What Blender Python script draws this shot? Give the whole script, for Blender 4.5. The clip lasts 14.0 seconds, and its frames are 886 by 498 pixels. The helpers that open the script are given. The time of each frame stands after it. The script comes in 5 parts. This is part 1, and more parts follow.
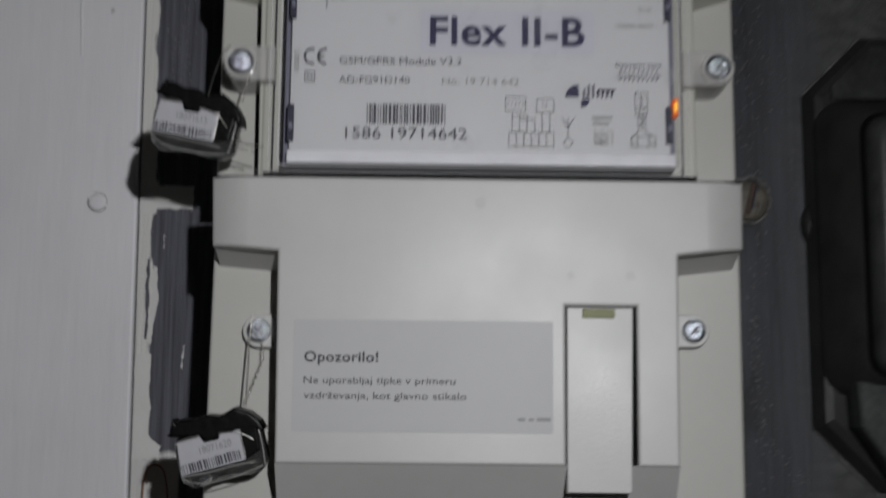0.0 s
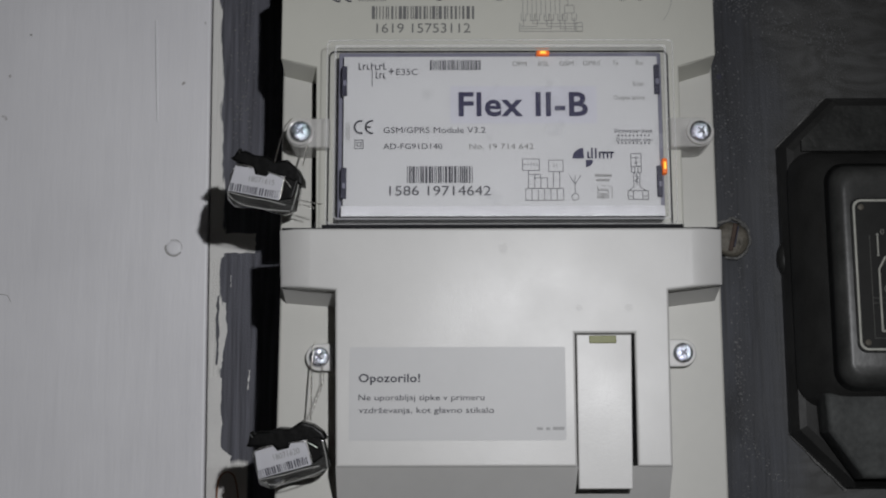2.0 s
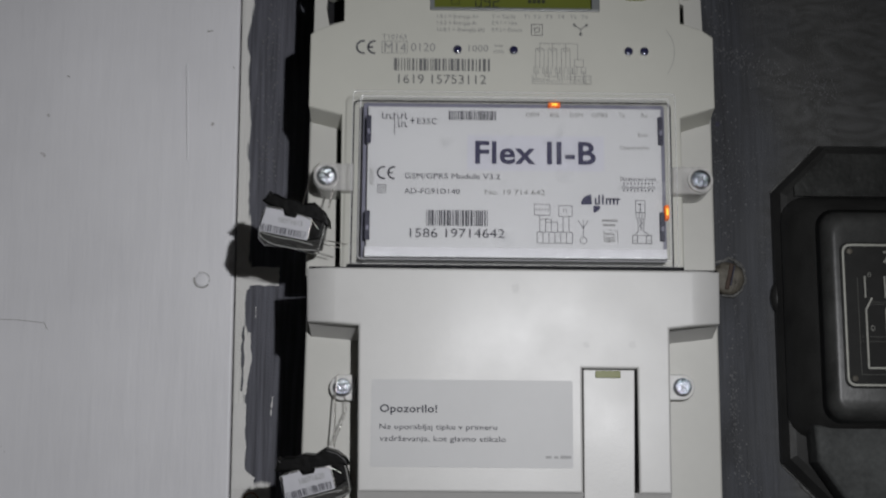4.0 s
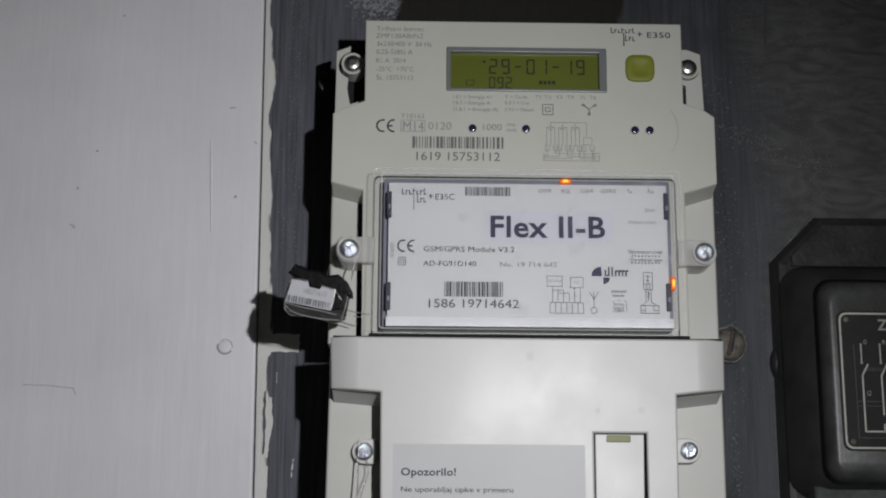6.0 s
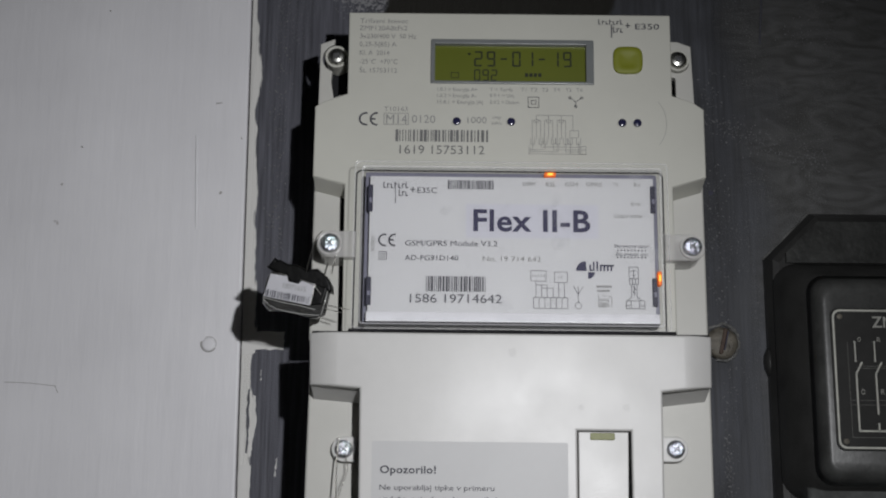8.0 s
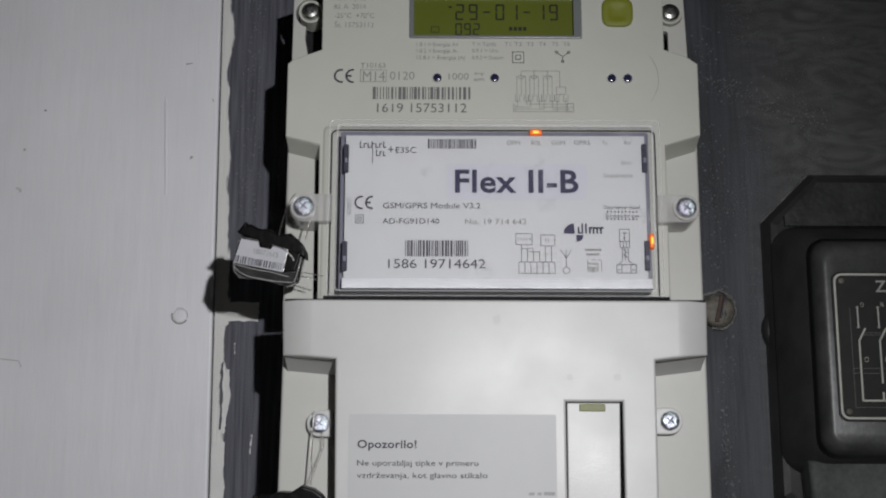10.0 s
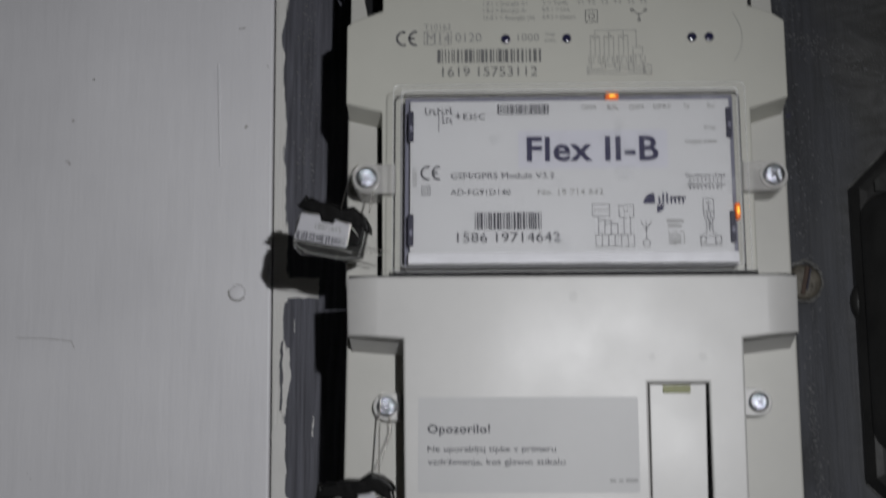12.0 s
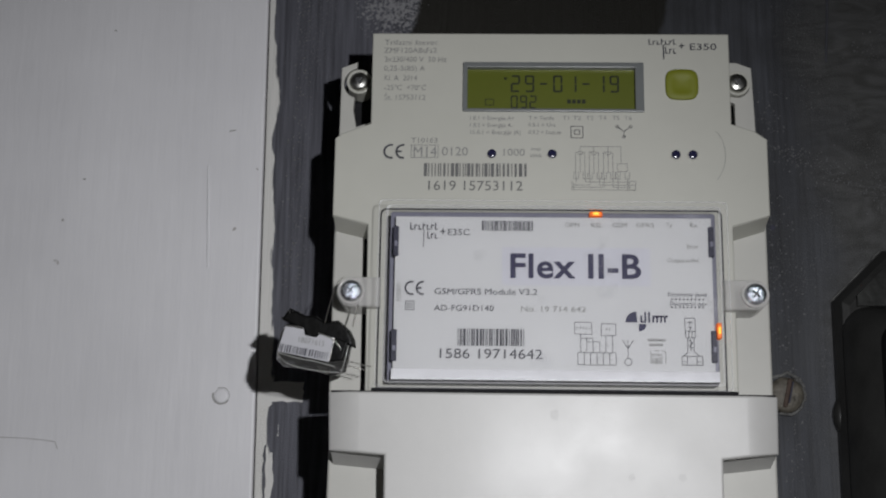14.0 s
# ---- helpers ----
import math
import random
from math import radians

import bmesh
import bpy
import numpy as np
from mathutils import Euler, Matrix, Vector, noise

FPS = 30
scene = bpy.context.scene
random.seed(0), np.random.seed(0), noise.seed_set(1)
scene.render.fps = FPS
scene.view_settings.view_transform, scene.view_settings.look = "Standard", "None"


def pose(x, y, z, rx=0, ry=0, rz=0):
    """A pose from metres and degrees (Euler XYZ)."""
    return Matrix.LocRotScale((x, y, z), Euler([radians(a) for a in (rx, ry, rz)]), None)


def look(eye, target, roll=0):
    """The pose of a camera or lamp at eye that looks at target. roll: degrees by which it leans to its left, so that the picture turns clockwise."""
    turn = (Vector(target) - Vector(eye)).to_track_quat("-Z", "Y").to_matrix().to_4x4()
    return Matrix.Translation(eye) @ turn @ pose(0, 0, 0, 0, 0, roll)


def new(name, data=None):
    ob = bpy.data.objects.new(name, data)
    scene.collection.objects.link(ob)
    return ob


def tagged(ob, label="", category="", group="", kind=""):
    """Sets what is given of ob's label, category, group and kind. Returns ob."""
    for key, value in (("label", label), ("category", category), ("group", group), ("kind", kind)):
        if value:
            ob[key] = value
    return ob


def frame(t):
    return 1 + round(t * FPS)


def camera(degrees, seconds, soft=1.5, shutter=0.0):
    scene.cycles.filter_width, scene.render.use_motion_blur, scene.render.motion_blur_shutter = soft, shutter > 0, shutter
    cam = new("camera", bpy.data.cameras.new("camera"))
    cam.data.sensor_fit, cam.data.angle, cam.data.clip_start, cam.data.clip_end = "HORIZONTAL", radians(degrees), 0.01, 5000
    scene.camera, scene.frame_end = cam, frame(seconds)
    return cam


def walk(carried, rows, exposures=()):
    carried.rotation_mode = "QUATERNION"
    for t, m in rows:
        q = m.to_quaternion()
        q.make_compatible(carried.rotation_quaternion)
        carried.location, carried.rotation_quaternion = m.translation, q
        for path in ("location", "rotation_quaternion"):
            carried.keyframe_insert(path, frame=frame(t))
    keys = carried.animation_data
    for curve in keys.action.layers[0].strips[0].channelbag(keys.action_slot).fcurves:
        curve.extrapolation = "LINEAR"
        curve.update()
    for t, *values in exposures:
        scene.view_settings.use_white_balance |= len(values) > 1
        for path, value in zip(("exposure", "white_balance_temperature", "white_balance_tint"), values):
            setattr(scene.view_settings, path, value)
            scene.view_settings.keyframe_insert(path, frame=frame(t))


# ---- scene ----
LENS = 36.51
cam = camera(LENS, 14.0, soft=2.0, shutter=0.8)
# seconds, eye, target, lean
PATH = [
    (0, (-0.0001, -0.4384, 1.4559), (0.0041, 0.1534, 1.5549), 0.6),
    (0.5, (-0.0017, -0.4975, 1.4554), (0.0088, 0.0923, 1.5652), 0.4),
    (1, (-0.0072, -0.5222, 1.4491), (-0.0021, 0.0686, 1.5535), 0.6),
    (1.5, (-0.0092, -0.5373, 1.4470), (-0.0023, 0.0529, 1.5550), 0.2),
    (2, (-0.0081, -0.5276, 1.4492), (-0.0087, 0.0628, 1.5560), -0.1),
    (2.2, (-0.0063, -0.5293, 1.4495), (-0.0063, 0.0605, 1.5596), -0.1),
    (4.3, (-0.0249, -0.5884, 1.4568), (-0.0192, 0.0010, 1.5690), 0.8),
    (4.5, (-0.0281, -0.6014, 1.4590), (-0.0128, -0.0150, 1.5858), 1.1),
    (5, (-0.0260, -0.5989, 1.4635), (-0.0128, -0.0123, 1.5889), 0.3),
    (5.5, (-0.0293, -0.5972, 1.4558), (-0.0194, -0.0119, 1.5872), 0.1),
    (6, (-0.0331, -0.5969, 1.4561), (-0.0241, -0.0123, 1.5908), 0.4),
    (6.5, (-0.0272, -0.5893, 1.4589), (-0.0221, -0.0046, 1.5936), 0.1),
    (7, (-0.0375, -0.5858, 1.4614), (-0.0282, -0.0011, 1.5958), 0.6),
    (7.5, (-0.0290, -0.5832, 1.4622), (-0.0209, 0.0068, 1.5952), 0.9),
    (7.7, (-0.0148, -0.5865, 1.4497), (-0.0175, -0.0034, 1.5910), 0.7),
    (9.8, (-0.0097, -0.5509, 1.4619), (-0.0085, 0.0360, 1.5864), 0.3),
    (10, (-0.0069, -0.5514, 1.4490), (-0.0072, 0.0336, 1.5825), 0.2),
    (10.5, (-0.0065, -0.5399, 1.4482), (-0.0038, 0.0482, 1.5670), -0.5),
    (11, (-0.0102, -0.5304, 1.4475), (-0.0093, 0.0588, 1.5606), -0.4),
    (11.5, (-0.0168, -0.5232, 1.4518), (-0.0246, 0.0657, 1.5664), -0.1),
    (12, (-0.0177, -0.5216, 1.4607), (-0.0381, 0.0666, 1.5771), 0.0),
    (12.5, (-0.0097, -0.5326, 1.4989), (-0.0241, 0.0552, 1.6183), 1.1),
    (13, (-0.0161, -0.5393, 1.4881), (-0.0311, 0.0443, 1.6264), 1.1),
    (13.5, (-0.0186, -0.5330, 1.4848), (-0.0351, 0.0513, 1.6201), 0.9),
    (14, (-0.0121, -0.5302, 1.4858), (-0.0313, 0.0534, 1.6238), 0.9),
]
walk(cam, [(t, look(eye, target, roll)) for t, eye, target, roll in PATH],
     exposures=[(0.0, -0.52), (1.0, -0.24), (1.5, -0.33), (2.0, -0.22), (4.5, -0.14), (6.0, -0.03), (7.5, -0.03), (10.0, 0.0), (11.0, -0.18), (11.5, -0.25), (12.0, -0.33), (12.5, -0.32), (13.0, -0.04), (14.0, -0.06)])

# ---------------------------------------------------------------- light
world = bpy.data.worlds.new("room_air")
world.use_nodes = True
world.node_tree.nodes["Background"].inputs["Color"].default_value = (0.8, 0.9, 1.0, 1)
world.node_tree.nodes["Background"].inputs["Strength"].default_value = 0.028
scene.world = world

# the torch that lights the cupboard, held beside the lens
torch_data = bpy.data.lights.new("torch_light", "SPOT")
torch_data.energy = 9.9
torch_data.color = (0.97, 0.975, 1.0)
torch_data.shadow_soft_size = 0.006
torch_data.spot_size = radians(97)
torch_data.spot_blend = 1.0
torch = new("torch_light", torch_data)
torch.matrix_world = look((0.082, -0.555, 1.562), (-0.13, 0.087, 1.45))

# ---------------------------------------------------------------- materials


def material(name, color, rough=0.5, metal=0.0, vary=0.12, scale=60.0, bump=0.0, bump_scale=400.0, coat=0.0, spec=0.5, smear=0.0):
    """A procedural material with two scales of mottling and a fine relief."""
    m = bpy.data.materials.new(name)
    m.use_nodes = True
    nt = m.node_tree
    b = nt.nodes["Principled BSDF"]
    b.inputs["Roughness"].default_value = rough
    b.inputs["Metallic"].default_value = metal
    b.inputs["Coat Weight"].default_value = coat
    b.inputs["Specular IOR Level"].default_value = spec
    co = nt.nodes.new("ShaderNodeTexCoord")
    big = nt.nodes.new("ShaderNodeTexNoise")
    big.inputs["Scale"].default_value = scale
    big.inputs["Detail"].default_value = 6
    small = nt.nodes.new("ShaderNodeTexNoise")
    small.inputs["Scale"].default_value = scale * 9
    small.inputs["Detail"].default_value = 3
    for n in (big, small):
        nt.links.new(co.outputs["Object"], n.inputs["Vector"])
    mix = nt.nodes.new("ShaderNodeMath")
    mix.operation = "MULTIPLY_ADD"
    mix.inputs[1].default_value = 0.35
    nt.links.new(small.outputs["Fac"], mix.inputs[0])
    nt.links.new(big.outputs["Fac"], mix.inputs[2])
    ramp = nt.nodes.new("ShaderNodeValToRGB")
    ramp.color_ramp.elements[0].position = 0.35
    ramp.color_ramp.elements[1].position = 1.0
    ramp.color_ramp.elements[0].color = (*[c * (1 - vary) for c in color], 1)
    ramp.color_ramp.elements[1].color = (*[min(1, c * (1 + vary * 0.6)) for c in color], 1)
    nt.links.new(mix.outputs[0], ramp.inputs["Fac"])
    nt.links.new(ramp.outputs["Color"], b.inputs["Base Color"])
    if smear:
        rr = nt.nodes.new("ShaderNodeMath")
        rr.operation = "MULTIPLY_ADD"
        rr.inputs[1].default_value = smear
        rr.inputs[2].default_value = rough - smear / 2
        nt.links.new(big.outputs["Fac"], rr.inputs[0])
        nt.links.new(rr.outputs[0], b.inputs["Roughness"])
    if bump:
        grain = nt.nodes.new("ShaderNodeTexNoise")
        grain.inputs["Scale"].default_value = bump_scale
        grain.inputs["Detail"].default_value = 4
        nt.links.new(co.outputs["Object"], grain.inputs["Vector"])
        bp = nt.nodes.new("ShaderNodeBump")
        bp.inputs["Strength"].default_value = bump
        bp.inputs["Distance"].default_value = 0.001
        nt.links.new(grain.outputs["Fac"], bp.inputs["Height"])
        nt.links.new(bp.outputs["Normal"], b.inputs["Normal"])
    return m


def shader(m):
    return m.node_tree.nodes["Principled BSDF"]


housing = material("housing_plastic", (0.50, 0.497, 0.445), 0.45, vary=0.05, scale=18, bump=0.025, bump_scale=2500, smear=0.2)
cover_plastic = material("cover_plastic", (0.54, 0.535, 0.52), 0.375, vary=0.07, scale=24, bump=0.06, bump_scale=1700, spec=0.5, smear=0.24)
shell_plastic = material("shell_plastic", (0.49, 0.485, 0.45), 0.48, vary=0.06, scale=25, bump=0.03, bump_scale=1500)
paper = material("label_paper", (0.575, 0.577, 0.588), 0.5, vary=0.03, scale=30)
sticker_white = material("sticker_white", (0.545, 0.545, 0.60), 0.45, vary=0.03, scale=40)
sticker_grey = material("sticker_grey", (0.495, 0.495, 0.495), 0.48, vary=0.04, scale=40)
ink_dark = material("ink_dark", (0.045, 0.045, 0.06), 0.6)
ink_faint = material("ink_faint", (0.36, 0.36, 0.36), 0.6)
ink_mid = material("ink_mid", (0.13, 0.13, 0.13), 0.6)
ink_grey = material("ink_grey", (0.24, 0.24, 0.235), 0.6)
ink_navy = material("ink_navy", (0.016, 0.014, 0.06), 0.55)
ink_lcd = material("lcd_segment", (0.012, 0.016, 0.006), 0.4)
lcd_green = material("lcd_green", (0.100, 0.118, 0.008), 0.35, vary=0.08, scale=40)
lcd_frame = material("lcd_frame", (0.16, 0.17, 0.17), 0.3, vary=0.1, scale=80)
button_green = material("button_green", (0.175, 0.192, 0.010), 0.6, vary=0.08, scale=80)
hatch_green = material("hatch_green", (0.19, 0.20, 0.065), 0.5, vary=0.15, scale=300)
gap_grey = material("gap_grey", (0.21, 0.21, 0.27), 0.3, vary=0.2, scale=120)
clip_dark = material("clip_dark", (0.05, 0.05, 0.075), 0.4, vary=0.3, scale=300, spec=0.25)
inner_dark = material("inner_dark", (0.02, 0.02, 0.022), 0.8, vary=0.3, scale=100, spec=0.1)


def pane_material():
    """A thin clear window: see-through, with a faint gloss."""
    m = bpy.data.materials.new("pane_clear")
    m.use_nodes = True
    nt = m.node_tree
    nt.nodes.remove(shader(m))
    see = nt.nodes.new("ShaderNodeBsdfTransparent")
    gloss = nt.nodes.new("ShaderNodeBsdfGlossy")
    gloss.inputs["Roughness"].default_value = 0.035
    fres = nt.nodes.new("ShaderNodeFresnel")
    fres.inputs["IOR"].default_value = 1.45
    mix = nt.nodes.new("ShaderNodeMixShader")
    nt.links.new(fres.outputs[0], mix.inputs[0])
    nt.links.new(see.outputs[0], mix.inputs[1])
    nt.links.new(gloss.outputs[0], mix.inputs[2])
    # whitish diffuse blotches stand in for glare on the window
    dust = nt.nodes.new("ShaderNodeBsdfDiffuse")
    dust.inputs["Color"].default_value = (0.85, 0.85, 0.88, 1)
    co = nt.nodes.new("ShaderNodeTexCoord")
    spots = nt.nodes.new("ShaderNodeTexNoise")
    spots.inputs["Scale"].default_value = 70
    spots.inputs["Detail"].default_value = 5
    nt.links.new(co.outputs["Object"], spots.inputs["Vector"])
    share = nt.nodes.new("ShaderNodeMapRange")
    share.inputs["From Min"].default_value, share.inputs["From Max"].default_value = 0.60, 0.78
    share.inputs["To Max"].default_value = 0.10
    nt.links.new(spots.outputs["Fac"], share.inputs["Value"])
    film = nt.nodes.new("ShaderNodeMixShader")
    nt.links.new(share.outputs[0], film.inputs[0])
    nt.links.new(mix.outputs[0], film.inputs[1])
    nt.links.new(dust.outputs[0], film.inputs[2])
    nt.links.new(film.outputs[0], nt.nodes["Material Output"].inputs["Surface"])
    return m


pane_clear = pane_material()


def sheer(name, color, rough, share, spec=0.5):
    """Translucent plastic: a share of plain see-through under a glossy body."""
    m = material(name, color, rough, vary=0.12, scale=150, spec=spec)
    nt = m.node_tree
    see = nt.nodes.new("ShaderNodeBsdfTransparent")
    mix = nt.nodes.new("ShaderNodeMixShader")
    mix.inputs[0].default_value = share
    nt.links.new(shader(m).outputs[0], mix.inputs[1])
    nt.links.new(see.outputs[0], mix.inputs[2])
    nt.links.new(mix.outputs[0], nt.nodes["Material Output"].inputs["Surface"])
    return m


rim_plastic = sheer("rim_plastic", (0.80, 0.80, 0.81), 0.10, 0.96)
# paler than the rim, painting the highlights along its edges
rim_highlight = sheer("rim_highlight", (0.92, 0.92, 0.94), 0.12, 0.80)
# near-white, standing for light the cover focuses on the label
ledge_highlight = material("ledge_highlight", (0.80, 0.80, 0.83), 0.28, vary=0.12, scale=160, bump=0.35, bump_scale=900, spec=0.8)
tab_plastic = sheer("tab_plastic", (0.68, 0.67, 0.65), 0.16, 0.42)
zinc = material("zinc_screw", (0.56, 0.58, 0.63), 0.2, 1.0, vary=0.4, scale=500, bump=1.0, bump_scale=620)
steel = material("steel_screw", (0.66, 0.66, 0.62), 0.27, 1.0, vary=0.3, scale=300)
wire_metal = material("seal_wire", (0.66, 0.64, 0.60), 0.3, 1.0, vary=0.4, scale=900)
lens_dark = material("sensor_lens", (0.02, 0.02, 0.06), 0.16, spec=1.0, coat=1.0)
seal_black = material("seal_black", (0.004, 0.004, 0.004), 0.35, vary=0.4, scale=400, bump=0.15, bump_scale=350, spec=0.12)
seal_clear = material("seal_clear", (0.62, 0.62, 0.60), 0.07, vary=0.1, scale=150, bump=0.5, bump_scale=260)
shader(seal_clear).inputs["Transmission Weight"].default_value = 0.93
shader(seal_clear).inputs["IOR"].default_value = 1.45
# pale plastic for painted highlights on the seal edges
edge_glint = sheer("edge_glint", (0.50, 0.50, 0.48), 0.10, 0.55, spec=1.0)
seal_label = material("seal_label", (0.47, 0.47, 0.50), 0.5, vary=0.06, scale=200)
# one moulding in two tones: sides darkened for shade, front paler for light
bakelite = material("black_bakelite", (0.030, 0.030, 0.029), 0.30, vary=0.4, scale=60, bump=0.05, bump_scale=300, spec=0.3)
lit_worn_bakelite = material("lit_worn_bakelite", (0.055, 0.056, 0.054), 0.36, vary=0.6, scale=70, bump=0.10, bump_scale=300, spec=0.35)
plate_black = material("plate_black", (0.020, 0.020, 0.019), 0.5, vary=0.3, scale=150, spec=0.2)
plate_line = material("plate_line", (0.46, 0.46, 0.41), 0.45, vary=0.3, scale=200)
plate_letter = material("plate_letter", (0.30, 0.30, 0.27), 0.5, vary=0.2, scale=300)
faint_line = material("faint_line", (0.11, 0.11, 0.10), 0.5, vary=0.3, scale=300)
brown_wire = material("brown_wire", (0.26, 0.13, 0.08), 0.5, vary=0.2, scale=300)
slate_bead = material("slate_bead", (0.17, 0.17, 0.165), 0.6, vary=0.8, scale=400, bump=1.0, bump_scale=900, spec=0.3)
slot_grey = material("slot_grey", (0.09, 0.092, 0.10), 0.5, 0.4, vary=0.4, scale=600)
smudge_film = sheer("smudge_film", (0.22, 0.21, 0.20), 0.6, 0.94)
pimple_paint = material("pimple_paint", (0.15, 0.152, 0.158), 0.36, vary=0.5, scale=500, spec=0.7)
bare_white = material("bare_white", (0.67, 0.662, 0.64), 0.6, vary=0.10, scale=60, bump=0.06, bump_scale=300)
slate_smear = material("slate_smear", (0.085, 0.087, 0.102), 0.5, vary=0.35, scale=250, bump=0.3, bump_scale=500, spec=0.3)
rust_slot = material("rust_slot", (0.065, 0.040, 0.028), 0.7, vary=0.5, scale=500, bump=0.4, bump_scale=900)
room_shade = material("grey_mark", (0.36, 0.35, 0.34), 0.7, vary=0.35, scale=500)
# paint of the unseen room, its tone set for bounced light
room_paint = material("room_paint", (0.30, 0.295, 0.29), 0.8, vary=0.1, scale=3)


def rust_material():
    m = material("rusty_steel", (0.135, 0.122, 0.098), 0.55, 0.15, vary=0.7, scale=260, bump=0.5, bump_scale=700)
    return m


rusty = rust_material()


def led_material(name, color, strength):
    m = bpy.data.materials.new(name)
    m.use_nodes = True
    b = shader(m)
    b.inputs["Base Color"].default_value = (*color, 1)
    b.inputs["Emission Color"].default_value = (*color, 1)
    b.inputs["Emission Strength"].default_value = strength
    return m


led_core = led_material("led_core", (1.0, 0.50, 0.06), 1.2)
# dim red emission painting the glow round a lamp core
led_glow = led_material("led_glow", (0.80, 0.16, 0.02), 0.35)


def white_wall_material():
    """White emulsion brushed over boarding: upright streaks, faint lumps, a few specks."""
    m = bpy.data.materials.new("white_painted_board")
    m.use_nodes = True
    nt = m.node_tree
    b = shader(m)
    b.inputs["Roughness"].default_value = 0.5
    co = nt.nodes.new("ShaderNodeTexCoord")
    mp = nt.nodes.new("ShaderNodeMapping")
    mp.inputs["Scale"].default_value = (170, 60, 22)
    nt.links.new(co.outputs["Object"], mp.inputs["Vector"])
    streak = nt.nodes.new("ShaderNodeTexNoise")
    streak.inputs["Scale"].default_value = 1.0
    streak.inputs["Detail"].default_value = 6
    nt.links.new(mp.outputs[0], streak.inputs["Vector"])
    blot = nt.nodes.new("ShaderNodeTexNoise")
    blot.inputs["Scale"].default_value = 14
    blot.inputs["Detail"].default_value = 7
    nt.links.new(co.outputs["Object"], blot.inputs["Vector"])
    ramp = nt.nodes.new("ShaderNodeValToRGB")
    ramp.color_ramp.elements[0].position, ramp.color_ramp.elements[1].position = 0.3, 0.75
    ramp.color_ramp.elements[0].color = (0.70, 0.696, 0.716, 1)
    ramp.color_ramp.elements[1].color = (0.79, 0.786, 0.806, 1)
    nt.links.new(blot.outputs["Fac"], ramp.inputs["Fac"])
    speck = nt.nodes.new("ShaderNodeTexNoise")
    speck.inputs["Scale"].default_value = 95
    speck.inputs["Detail"].default_value = 2
    nt.links.new(co.outputs["Object"], speck.inputs["Vector"])
    sr = nt.nodes.new("ShaderNodeValToRGB")
    sr.color_ramp.elements[0].position, sr.color_ramp.elements[1].position = 0.775, 0.80
    nt.links.new(speck.outputs["Fac"], sr.inputs["Fac"])
    mix = nt.nodes.new("ShaderNodeMix")
    mix.data_type = "RGBA"
    nt.links.new(sr.outputs["Color"], mix.inputs["Factor"])
    nt.links.new(ramp.outputs["Color"], mix.inputs["A"])
    mix.inputs["B"].default_value = (0.36, 0.34, 0.33, 1)
    nt.links.new(mix.outputs["Result"], b.inputs["Base Color"])
    bp = nt.nodes.new("ShaderNodeBump")
    bp.inputs["Strength"].default_value = 0.28
    bp.inputs["Distance"].default_value = 0.0012
    nt.links.new(streak.outputs["Fac"], bp.inputs["Height"])
    nt.links.new(bp.outputs["Normal"], b.inputs["Normal"])
    return m


white_paint = white_wall_material()


